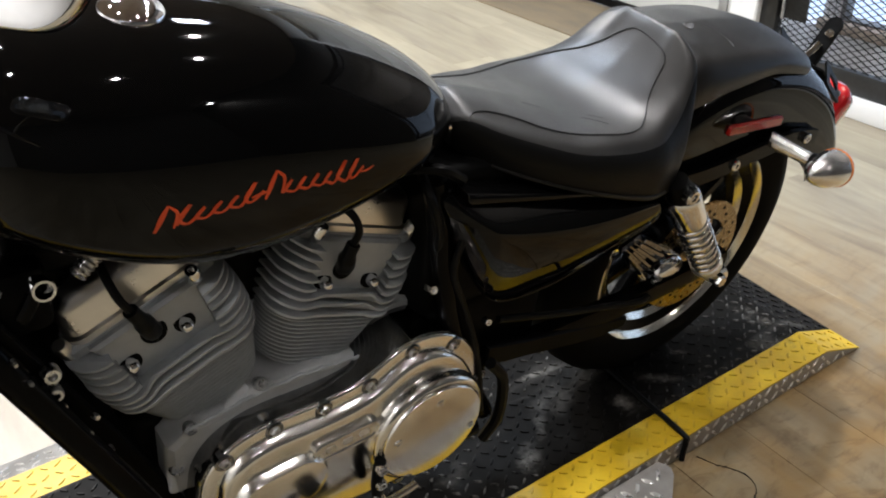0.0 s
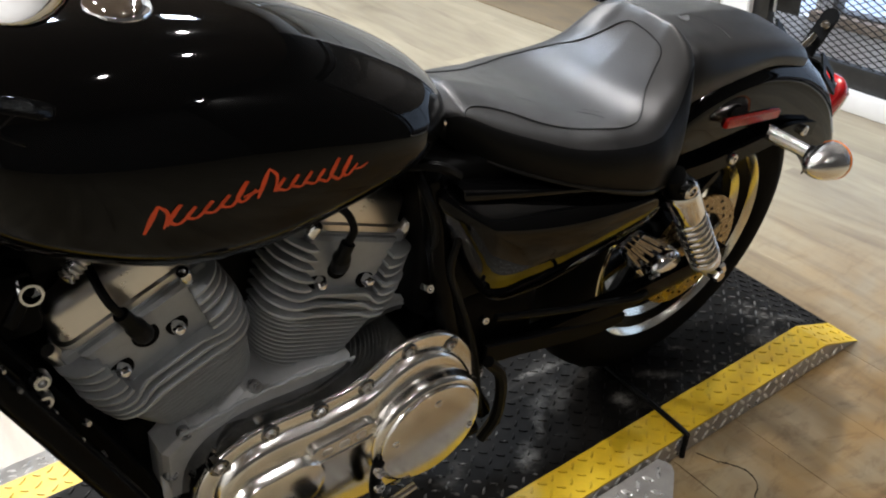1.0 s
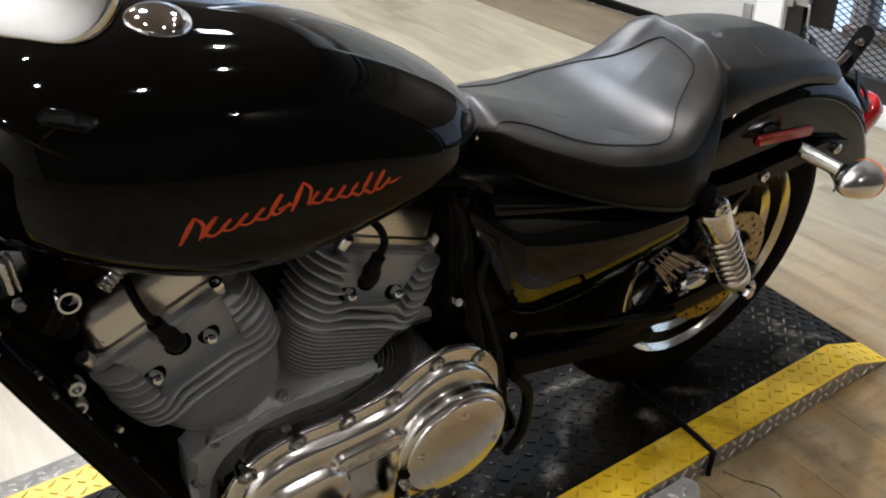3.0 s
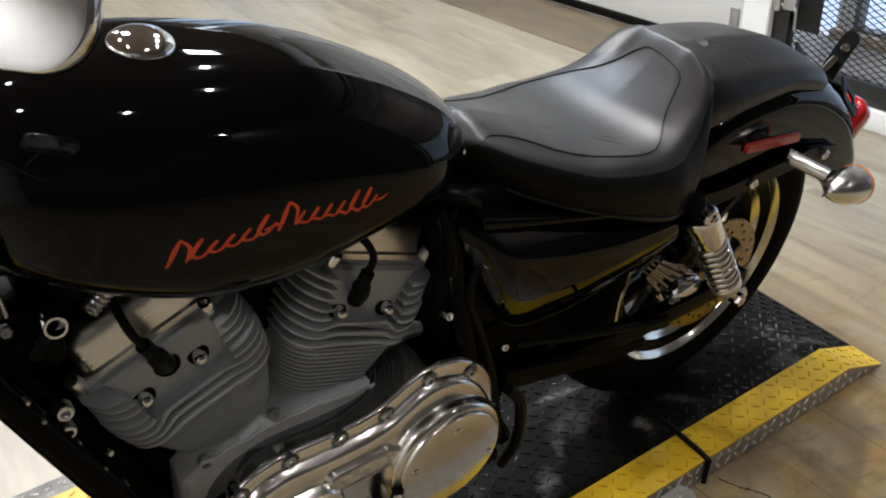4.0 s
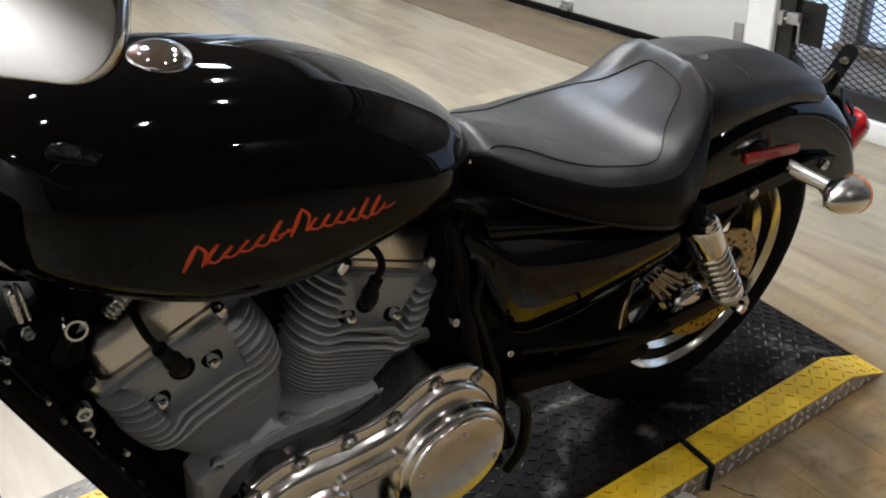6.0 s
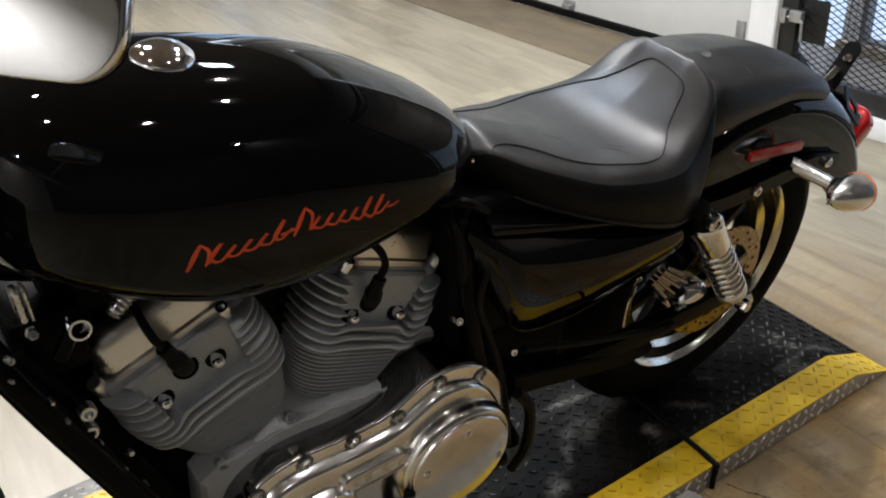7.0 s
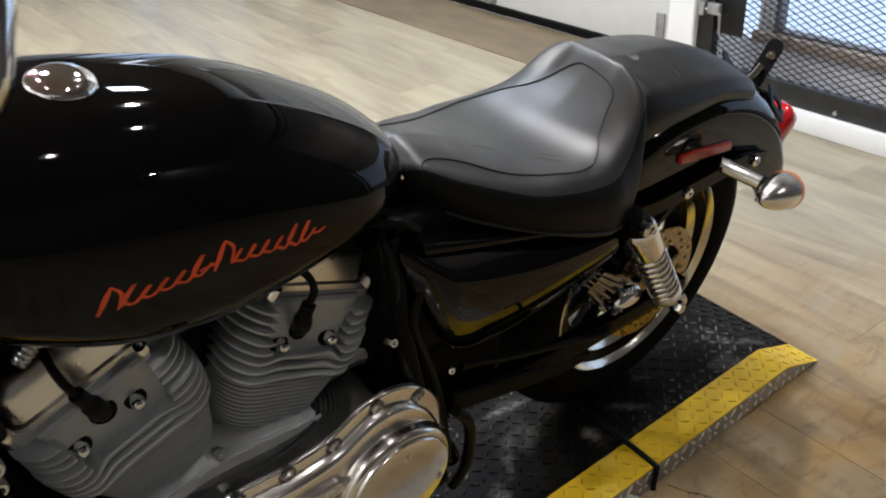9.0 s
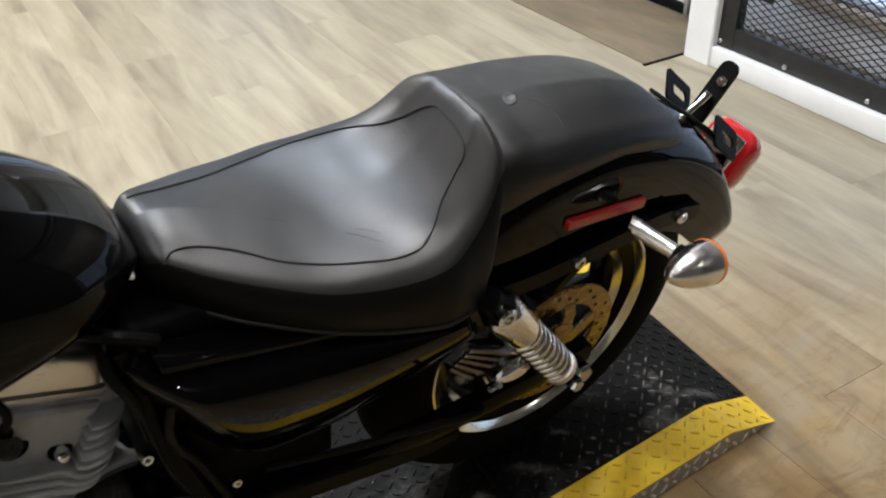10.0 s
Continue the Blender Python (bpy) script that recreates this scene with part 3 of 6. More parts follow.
for y in (-0.144, -0.416, -0.718, -1.02, -1.32):
    bolt("bolt", (0.013, y, 0.090), (-1, 0, 0), 0.008, 0.006, STEEL, gate)
bm = bmesh.new()
verts, faces = [], []


def strand(p, q, w):
    """A flat strand of mesh from p to q in (y, z)."""
    d = Vector((q[0] - p[0], q[1] - p[1])).normalized() * w
    nx, nz = -d.y, d.x
    i = len(verts)
    for a, b in ((p, 1), (p, -1), (q, -1), (q, 1)):
        verts.append((0.026, a[0] + b * nx, a[1] + b * nz))
    for a, b in ((p, 1), (p, -1), (q, -1), (q, 1)):
        verts.append((0.030, a[0] + b * nx, a[1] + b * nz))
    faces.extend([(i, i + 1, i + 2, i + 3), (i + 7, i + 6, i + 5, i + 4), (i, i + 4, i + 5, i + 1), (i + 2, i + 6, i + 7, i + 3)])


PW, PH = 0.046, 0.0215
for a in range(int((GY1 - 0.06 - GY0 - 0.06) / PW)):
    for b in range(int((1.45 - 0.16) / PH)):
        y, z = GY1 - 0.055 - (a + 1) * PW, 0.14 + b * PH
        strand((y, z), (y + PW / 2, z + PH / 2), 0.0013)
        strand((y + PW / 2, z + PH / 2), (y + PW, z), 0.0013)
        strand((y, z), (y + PW / 2, z - PH / 2), 0.0013)
        strand((y + PW / 2, z - PH / 2), (y + PW, z), 0.0013)
me = bpy.data.meshes.new("mesh")
me.from_pydata(verts, [], faces)
me.materials.append(GATEBLACK)
bm.free()
net = new("mesh", me)
net.parent = gate
tagged(net, "black expanded metal diamond mesh", kind="stuff")
# lock case and slide bolt
bm = bmesh.new()
box(bm, 0.034, 0.042, -0.308, -0.187, 0.253, 0.405, 0.003)
part("lock_plate", bm, GATEBLACK, gate, "black steel lock plate")
bm = bmesh.new()
tube(bm, smooth_line([(0.0, -0.142, 0.340), (-0.004, -0.19, 0.338), (-0.006, -0.230, 0.334), (-0.006, -0.238, 0.31), (-0.006, -0.239, 0.262)], 5), 0.005, 10)
box(bm, -0.012, 0.012, -0.232, -0.182, 0.326, 0.365, 0.003)
box(bm, -0.012, 0.012, -0.168, -0.142, 0.315, 0.365, 0.003)
part("slide_bolt", bm, GALV, gate, "zinc slide bolt with bent handle")

# what stands outside the gate: glazed door frame, paving, bright daylight
wall("wall_outer", 0.42, 0.50, -2.6, 0.28, -0.02, 0.135, OUTWHITE, "low pale wall outside the gate")
window = empty("window_1", ROOM, label="grey framed window with brown sill outside the gate", category="window", kind="structure")
for nm, b, mt in (("window_sill", (0.395, 0.52, -2.6, -0.10, 0.130, 0.172), SILL), ("window_frame", (0.43, 0.48, -0.194, -0.172, 0.174, 1.0), FRAMEGREY), ("jamb", (0.42, 0.50, -0.170, -0.105, 0.137, 1.0), OUTWHITE),
                  ("jamb_seal", (0.414, 0.419, -0.159, -0.154, 0.137, 1.0), GALV), ("jamb_seal", (0.414, 0.419, -0.132, -0.127, 0.137, 1.0), GALV),
                  ("window_frame", (0.43, 0.48, -1.56, -1.52, 0.174, 1.0), FRAMEGREY), ("window_frame", (0.43, 0.48, -2.6, -0.196, 0.174, 0.182), FRAMEGREY)):
    bm = bmesh.new()
    box(bm, *b, 0.003)
    part(nm, bm, mt, window, angle=30)
bm = bmesh.new()
for y in (4.35, 5.5, 6.93):
    box(bm, 0.03, 0.09, y, y + 0.07, 0.10, 2.35, 0.004)
tagged(room_part("window_2", bm, GATEBLACK, angle=30), "dark upright bars of the glazed front", "window frame", kind="structure")
bm = bmesh.new()
box(bm, 0.40, 9.0, -8.0, 12.0, -0.08, -0.02)
tagged(room_part("ground", bm, ASPHALT, smooth=False), "grey paving outside", "ground", kind="structure")
# unseen wall, added to cut down the window's reflection in the tank
wall("wall_outer_2", 0.42, 0.50, -2.6, 0.28, 1.002, 2.7, WALLBROWN, "unseen brown wall added over the outer window to dim reflections")
for y0, y1, v, z1 in ((-2.6, 0.30, 0.53, 1.2), (4.3, 7.0, 0.16, 2.5)):
    bm = bmesh.new()
    box(bm, v, v + 0.02, y0, y1, 0.10, z1)
    tagged(room_part("backdrop", bm, GLARE, smooth=False), "bright hazy daylight outside the glazing", "backdrop", kind="structure")

# ------------------------------------------------------------------ diamond-plate platform
PX0, PX1, PXK, PY0, PY1 = -2.2, 0.463, 0.333, -0.184, 0.43
GAPX = -0.097
SKEW = 0.12  # shears the joint and the rear end to fit the camera's view
platform = empty("platform", pose(0, 0, 0), label="low diamond-plate bike platform, black deck with worn yellow edges", category="platform")


def tread(bm, x0, x1, y0, y1, zf, H, pitch=0.0228):
    """Raised bars, in turn along and across, on a deck whose height is zf(x)."""
    nx, ny = int((x1 - x0) / pitch), int((y1 - y0) / pitch)
    for i in range(nx):
        for j in range(ny):
            cx, cy = x0 + (i + 0.5) * (x1 - x0) / nx, y0 + (j + 0.5) * (y1 - y0) / ny
            a = math.pi / 4 if (i + j) % 2 else -math.pi / 4
            L, W = 0.0098, 0.0021
            base = []
            for s, t in ((-1, 0), (-0.55, -1), (0.55, -1), (1, 0), (0.55, 1), (-0.55, 1)):
                dx, dy = s * L, t * W
                px, py = cx + math.cos(a) * dx - math.sin(a) * dy, cy + math.sin(a) * dx + math.cos(a) * dy
                base.append((px, py))
            low = [bm.verts.new((px, py, zf(px) - 0.0003)) for px, py in base]
            top = [bm.verts.new((cx + 0.80 * (px - cx), cy + 0.62 * (py - cy), zf(px) + H)) for px, py in base]
            for k in range(6):
                bm.faces.new((low[k], low[(k + 1) % 6], top[(k + 1) % 6], top[k]))
            bm.faces.new(top)


def deck_z(x):
    return DECK if x <= PXK else DECK * (PX1 + 0.004 - x) / (PX1 + 0.004 - PXK)


def deck_sheet(bm, xs, y0, y1, drop=0.004):
    rows = [[(x, y0, deck_z(x)), (x, y1, deck_z(x)), (x, y1, max(deck_z(x) - drop, 0.0004)), (x, y0, max(deck_z(x) - drop, 0.0004))] for x in xs]
    loft(bm, rows)


YW = 0.075
for x0, x1 in ((PX0, GAPX - 0.003), (GAPX + 0.003, PX1)):
    xs = [x0, x1] if x1 < PXK else [x0, PXK, x1]
    for y0, y1, mat, nm in ((PY0 + YW, PY1 - YW, BLACKPLATE, "deck_plate"), (PY0, PY0 + YW, YELLOW, "edge_strip"), (PY1 - YW, PY1, YELLOW, "edge_strip")):
        bm = bmesh.new()
        deck_sheet(bm, xs, y0, y1)
        bars = bmesh.new()
        tall = 0.0019 if mat is YELLOW else 0.0024
        tread(bars, max(x0, -1.45), min(x1, PXK), y0, y1, deck_z, tall)
        if x1 > PXK:
            tread(bars, PXK, x1 - 0.004, y0, y1, deck_z, tall)
        tagged(part("tread", bars, YELLOWLUG if mat is YELLOW else BLACKLUG, platform, "raised tread bars worn on top", smooth=False), kind="stuff")
        part(nm, bm, mat, platform, "worn yellow safety edge" if mat is YELLOW else "scuffed black deck plate", smooth=False)
    for y, s in ((PY0, -1), (PY1, 1)):
        bm = bmesh.new()
        pts = [(x0, 0.0032), (x1 - (0.008 if x1 > PXK else 0), 0.0032)] + ([(PXK, DECK - 0.004)] if x1 > PXK else [(x1, DECK - 0.004)]) + [(x0, DECK - 0.004)]
        a = [bm.verts.new((x, y, z)) for x, z in pts]
        b = [bm.verts.new((x, y - s * 0.004, z)) for x, z in pts]
        bm.faces.new(a)
        bm.faces.new(b[::-1])
        for k in range(4):
            bm.faces.new((a[k], a[(k + 1) % 4], b[(k + 1) % 4], b[k]))
        # black rail added behind the gap that draws the contact shadow
        foot = bmesh.new()
        box(foot, x0, min(x1, PXK - 0.01), *sorted((y - s * 0.009, y - s * 0.018)), 0.0, 0.030)
        part("foot_rail", foot, SATIN, platform, "black rail added in the shadow gap under the side plate", smooth=False)
        # tread bars on the side plate
        lugs = bmesh.new()
        n = int((x1 - max(x0, -1.5)) / 0.0255)
        for i in range(n):
            for j in range(2):
                cx, cz = x1 - (i + 0.5) * 0.0255, 0.013 + j * 0.0235
                if cz + 0.011 > (DECK if cx < PXK else deck_z(cx)):
                    continue
                ang = math.pi / 4 if (i + j) % 2 else -math.pi / 4
                low, top = [], []
                for u, t in ((-1, 0), (-0.5, -1), (0.5, -1), (1, 0), (0.5, 1), (-0.5, 1)):
                    du, dt = u * 0.0125, t * 0.0034
                    px, pz = cx + math.cos(ang) * du - math.sin(ang) * dt, cz + math.sin(ang) * du + math.cos(ang) * dt
                    low.append(lugs.verts.new((px, y, pz)))
                    top.append(lugs.verts.new((cx + 0.7 * (px - cx), y + s * 0.0015, cz + 0.7 * (pz - cz))))
                for k in range(6):
                    lugs.faces.new((low[k], low[(k + 1) % 6], top[(k + 1) % 6], top[k]))
                lugs.faces.new(top)
        tagged(part("tread", lugs, BARELUG, platform, "bright worn tread bars", smooth=False), kind="stuff")
        part("side_plate", bm, BAREPLATE, platform, "bare aluminium side plate", smooth=False)
# flared flanges beside the front deck
for y, s in ((PY0, -1), (PY1, 1)):
    bm = bmesh.new()
    xe = GAPX - 0.055
    ring = lambda z: [(-2.2, y + s * 0.003, 0.030 + z), (xe - 0.015, y + s * 0.003, 0.030 + z), (xe, y + s * 0.022, 0.0245 + z), (xe - 0.004, y + s * 0.035, 0.0205 + z), (xe - 0.075, y + s * 0.10, 0.001 + z), (-2.2, y + s * 0.10, 0.001 + z)]
    loft(bm, [ring(0), ring(0.003)])
    lugs = bmesh.new()
    for i in range(48):
        for j in range(3):
            cx, t = xe - 0.032 - i * 0.0255 - j * 0.028, 0.022 + j * 0.0255
            ang = math.pi / 4 if (i + j) % 2 else -math.pi / 4
            low, top = [], []
            for u, w in ((-1, 0), (-0.5, -1), (0.5, -1), (1, 0), (0.5, 1), (-0.5, 1)):
                du, dw = u * 0.0125, w * 0.0034
                px, pt = cx + math.cos(ang) * du - math.sin(ang) * dw, t + math.sin(ang) * du + math.cos(ang) * dw
                zz = 0.033 - 0.029 * (pt - 0.003) / 0.097
                low.append(lugs.verts.new((px, y + s * pt, zz)))
                top.append(lugs.verts.new((cx + 0.7 * (px - cx), y + s * (t + 0.7 * (pt - t)), zz + 0.0016)))
            for k in range(6):
                lugs.faces.new((low[k], low[(k + 1) % 6], top[(k + 1) % 6], top[k]))
            lugs.faces.new(top)
    tagged(part("tread", lugs, BARELUG, platform, "bright worn tread bars", smooth=False), kind="stuff")
    part("flange", bm, BAREPLATE, platform, "bare aluminium flange sloping to the floor", smooth=False)
    for x in (-0.30, -1.03):
        bolt("screw", (x, y + s * 0.085, 0.010), (0, s * 0.28, 1), 0.006, 0.003, STEEL, platform)
for ob in platform.children:
    for v in ob.data.vertices:
        v.co.x += SKEW * (v.co.y - PY0)
# black cable along the joint
bm = bmesh.new()
tube(bm, smooth_line([(GAPX + SKEW * 0.59, PY1 - 0.02, DECK + 0.004), (GAPX + SKEW * 0.284, 0.1, DECK + 0.004), (GAPX + SKEW * 0.104, -0.08, DECK + 0.0045), (GAPX, PY0 + 0.004, DECK + 0.004), (GAPX - 0.001, PY0 - 0.005, DECK - 0.006), (GAPX - 0.006, PY0 - 0.006, 0.02), (GAPX - 0.008, PY0 - 0.007, 0.005)], 6), 0.0052, 8)
tagged(part("cable", bm, HOSE), "black rubber cable laid across the platform joint", "cable")

# dark jagged crack in a worn plank beside the ramp
bm = bmesh.new()
rk = random.Random(12)
line = smooth_line([(-0.072, -0.198, 0), (-0.063, -0.229, 0), (-0.044, -0.261, 0), (-0.039, -0.287, 0), (-0.051, -0.312, 0), (-0.072, -0.324, 0), (-0.10, -0.345, 0)], 9)
rows = []
for i, p in enumerate(line):
    d = (line[min(i + 1, len(line) - 1)] - line[max(i - 1, 0)]).normalized()
    w = 0.0004 + 0.0019 * rk.random() ** 1.5
    n = Vector((-d.y, d.x, 0))
    c = p + n * (rk.random() - 0.5) * 0.003
    rows.append([c + n * w + Vector((0, 0, 0.0004)), c + n * w * 0.5 + Vector((0, 0, 0.0012)), c - n * w * 0.5 + Vector((0, 0, 0.0012)), c - n * w + Vector((0, 0, 0.0004))])
loft(bm, rows)
tagged(part("floor_crack", bm, HOSE, smooth=False), "thin black jagged crack in the worn plank floor", "crack", kind="structure")

# ceiling spots
# rows of x, y and watts; those over the camera's side of the bike are dim
# unseen spots at y >= 3 and x = -3.75 are added as fill light
SPOTS = [(0.46, 0.60, 33), (0.45, -0.36, 12), (-0.37, -0.98, 7), (-1.42, -0.18, 7), (-1.18, 0.98, 7), (-1.45, -2.25, 9), (-0.7, 3.0, 66), (1.25, -2.9, 9), (-1.0, 3.9, 62), (-3.75, -1.0, 36), (-3.75, 1.9, 36)]
# unseen panels, added to lay a bluish sheen on the seat
SHEEN_PANELS = [(0.75, 1.65, 40), (-0.42, 1.9, 66)]
for x, y, watts in SPOTS:
    spot = empty("ceiling_spot", pose(x, y, CEIL - 0.22), label="black cylindrical ceiling spot, switched on; some added for fill", category="lamp")
    tagged(spot, group="ceiling spots")
    bm = bmesh.new()
    lathe(bm, [(0.0, 0.03), (0.0, 0.05), (0.14, 0.055), (0.15, 0.045), (0.15, 0.02)], Matrix.Identity(4), 20)
    part("housing", bm, SATIN, spot)
    bm = bmesh.new()
    lathe(bm, [(0.15, 0.012), (0.220, 0.012)], Matrix.Identity(4), 10)
    part("stem", bm, SATIN, spot)
    lamp_area("spot_light", look((x, y, CEIL - 0.225), (x, y, 0)), 0.08, watts, (1.0, 0.967, 0.948))
for x, y, watts in SHEEN_PANELS:
    bm = bmesh.new()
    box(bm, x - 0.15, x + 0.15, y - 0.15, y + 0.15, CEIL - 0.035, CEIL, 0.004)
    tagged(part("ceiling_panel", bm, WHITE, angle=30), "unseen flat ceiling light panel, added for the sheen on the seat", "lamp", "ceiling panels")
    d = lamp_area("panel_light", look((x, y, CEIL - 0.04), (x, y, 0)), 0.26, watts, (0.74, 0.85, 1.0), shape="SQUARE")


# ------------------------------------------------------------------ the motorcycle
# Bike axes: x to the rear, y to its right, z up from the deck under the rear tyre; it leans left on its side stand.
BIKE = pose(0, 0.061, DECK + 0.001, 10, 0, 0)
bike = empty("motorcycle", BIKE, label="glossy black cruiser motorcycle with grey V-twin, on its side stand", category="motorcycle")
AX, AZ = 0.006, 0.300

# ---- tank: rows of x, top, bottom, half width
TANK = [(-1.100, 0.815, 0.762, 0.020), (-1.090, 0.858, 0.742, 0.062), (-1.065, 0.886, 0.728, 0.100), (-1.02, 0.900, 0.706, 0.128), (-0.96, 0.902, 0.676, 0.142),
        (-0.90, 0.898, 0.655, 0.147), (-0.83, 0.885, 0.647, 0.146), (-0.76, 0.868, 0.653, 0.140), (-0.69, 0.838, 0.666, 0.129),
        (-0.63, 0.805, 0.680, 0.112), (-0.59, 0.778, 0.692, 0.086), (-0.565, 0.752, 0.698, 0.060), (-0.553, 0.722, 0.704, 0.040)]


def tank_ring(x, n=44):
    zt, zb, w = lerp_rows(TANK, x)
    zc = zb + 0.36 * (zt - zb)
    ring = []
    for k in range(n):
        a = 2 * math.pi * k / n
        c, s = math.cos(a), math.sin(a)
        k2 = min(max((x + 0.95) / 0.30, 0), 1)
        y = w * math.copysign(abs(c) ** (0.78 + 0.17 * k2), c)
        z = zc + ((zt - zc) * abs(s) ** (0.86 + 0.10 * k2) if s > 0 else -(zc - zb) * abs(s) ** 0.70)
        ring.append(Vector((x, y, z)))
    return ring


bm = bmesh.new()
xs = [-1.100 + 0.547 * (0.5 - 0.5 * math.cos(math.pi * k / 40)) for k in range(41)]
loft(bm, [tank_ring(x) for x in xs])
tank = part("fuel_tank", bm, PAINT, bike, "gloss black fuel tank with orange script decal", angle=60)


def on_tank(x, z):
    """The tank's left flank at x, z, moved just off the paint."""
    hit, p, nrm, _ = tank.ray_cast(Vector((x, -0.6, z)), Vector((0, 1, 0)))
    return p + nrm * 0.0007 if hit else Vector((x, -0.14, z))


def ribbon(bm, pts, w):
    """A flat stroke of the decal through (x, z) points, laid on the tank."""
    line = smooth_line([(x, 0, z) for x, z in pts], 5)
    rows = []
    for i, p in enumerate(line):
        d = (line[min(i + 1, len(line) - 1)] - line[max(i - 1, 0)]).normalized()
        t = i / (len(line) - 1)
        h = w * (0.45 + 0.55 * math.sin(math.pi * min(max(t, 0.06), 0.94))) if len(pts) < 5 else w * (0.45 + 0.55 * abs(d.z))
        q = Vector((-d.z, 0, d.x)) * h
        rows.append([on_tank(p.x + q.x, p.z + q.z), on_tank(p.x - q.x, p.z - q.z)])
    vs = [[bm.verts.new(p) for p in r] for r in rows]
    for a, b in zip(vs, vs[1:]):
        bm.faces.new((a[0], a[1], b[1], b[0]))


LX0, LX1, LZ0, LZ1 = -0.950, -0.734, 0.750, 0.737
decal_strokes = []
rs = random.Random(21)
for u0, u1, n in ((0.0, 0.44, 6), (0.49, 0.97, 7)):
    wave = []
    for k in range(n):
        u = u0 + (u1 - u0) * (k + 0.2) / n
        s = (u1 - u0) / n * (LX1 - LX0)
        x, z = LX0 + (LX1 - LX0) * u, LZ0 + (LZ1 - LZ0) * u + 0.010 * math.sin(math.pi * u)
        tall = 0.0115 if k else 0.024
        if k and rs.random() < 0.25:
            tall = 0.019
        lean = tall * 0.42
        if k == 0:
            decal_strokes.append(([(x - 0.005, z - 0.001), (x + 0.003, z + 0.013), (x + 0.010, z + tall)], 0.0026))
            decal_strokes.append(([(x + 0.010, z + tall), (x + 0.017, z + tall * 0.6), (x + 0.012, z)], 0.0018))
        else:
            wave += [(x - 0.1 * s, z + 0.001), (x + 0.35 * s + lean, z + tall), (x + 0.12 * s, z + 0.35 * tall), (x + 0.45 * s, z)]
    wave.append((LX0 + (LX1 - LX0) * u1 + 0.008, LZ0 - 0.008 * u1 + 0.010 * math.sin(math.pi * u1) + 0.006))
    decal_strokes.append((wave, 0.0021))
decal_strokes.append(([(-0.860, 0.759), (-0.850, 0.760), (-0.842, 0.760)], 0.0016))
decal_strokes.append(([(-0.736, 0.744), (-0.728, 0.743), (-0.719, 0.745)], 0.0013))
decal = empty("tank_decal", None, label="orange decal of slanted strokes on the tank")
decal.parent = bike
for pts, w in decal_strokes:
    bm = bmesh.new()
    ribbon(bm, pts, w)
    part("stroke", bm, DECAL, decal, smooth=False)

# chrome piece that stands in for a blue glint on the tank's tail
bm = bmesh.new()
slab(bm, rounded(-0.571, 0.713, 0.017, 0.007, 0.003, 4, math.radians(-32)), [(-0.040, 0), (-0.060, 0), (-0.064, 0.002)])
part("tail_clasp", bm, CHROME, bike, "small chrome piece in place of the glint at the tank tail", angle=40)

# filler cap
CAPM = pose(-0.908, -0.016, 0.8875, 5, 5, 0) @ Matrix.Scale(0.73, 4)
bm = bmesh.new()
lathe(bm, [(-0.01, 0.047), (0.003, 0.047), (0.004, 0.043)], CAPM, 40)
part("cap_ring", bm, SATIN, bike, "black rubber ring under the cap")
bm = bmesh.new()
lathe(bm, [(0.004, 0.036), (0.006, 0.0405), (0.014, 0.041), (0.019, 0.038), (0.0245, 0.030), (0.0275, 0.018), (0.0285, 0.004)], CAPM, 40)
part("filler_cap", bm, CHROME, bike, "chrome domed filler cap", angle=50)

# ---- seat: rows of x, crown, then half width and height of the shoulder, the fullest point and the lower edge
SEAT = [(-0.552, 0.712, 0.026, 0.709, 0.048, 0.690, 0.046, 0.672), (-0.536, 0.726, 0.040, 0.717, 0.064, 0.694, 0.060, 0.660), (-0.50, 0.719, 0.058, 0.705, 0.090, 0.674, 0.086, 0.642),
        (-0.45, 0.700, 0.080, 0.688, 0.116, 0.655, 0.110, 0.622), (-0.40, 0.681, 0.100, 0.672, 0.136, 0.638, 0.129, 0.604), (-0.35, 0.667, 0.113, 0.665, 0.149, 0.628, 0.141, 0.586),
        (-0.30, 0.664, 0.116, 0.661, 0.155, 0.620, 0.147, 0.568), (-0.262, 0.673, 0.108, 0.666, 0.156, 0.614, 0.148, 0.556), (-0.233, 0.690, 0.090, 0.681, 0.148, 0.612, 0.142, 0.550),
        (-0.208, 0.711, 0.070, 0.704, 0.140, 0.615, 0.137, 0.548), (-0.190, 0.731, 0.060, 0.727, 0.130, 0.630, 0.133, 0.548), (-0.177, 0.747, 0.056, 0.743, 0.120, 0.645, 0.130, 0.548),
        (-0.168, 0.750, 0.054, 0.746, 0.114, 0.650, 0.128, 0.548), (-0.160, 0.742, 0.050, 0.738, 0.114, 0.645, 0.132, 0.550)]
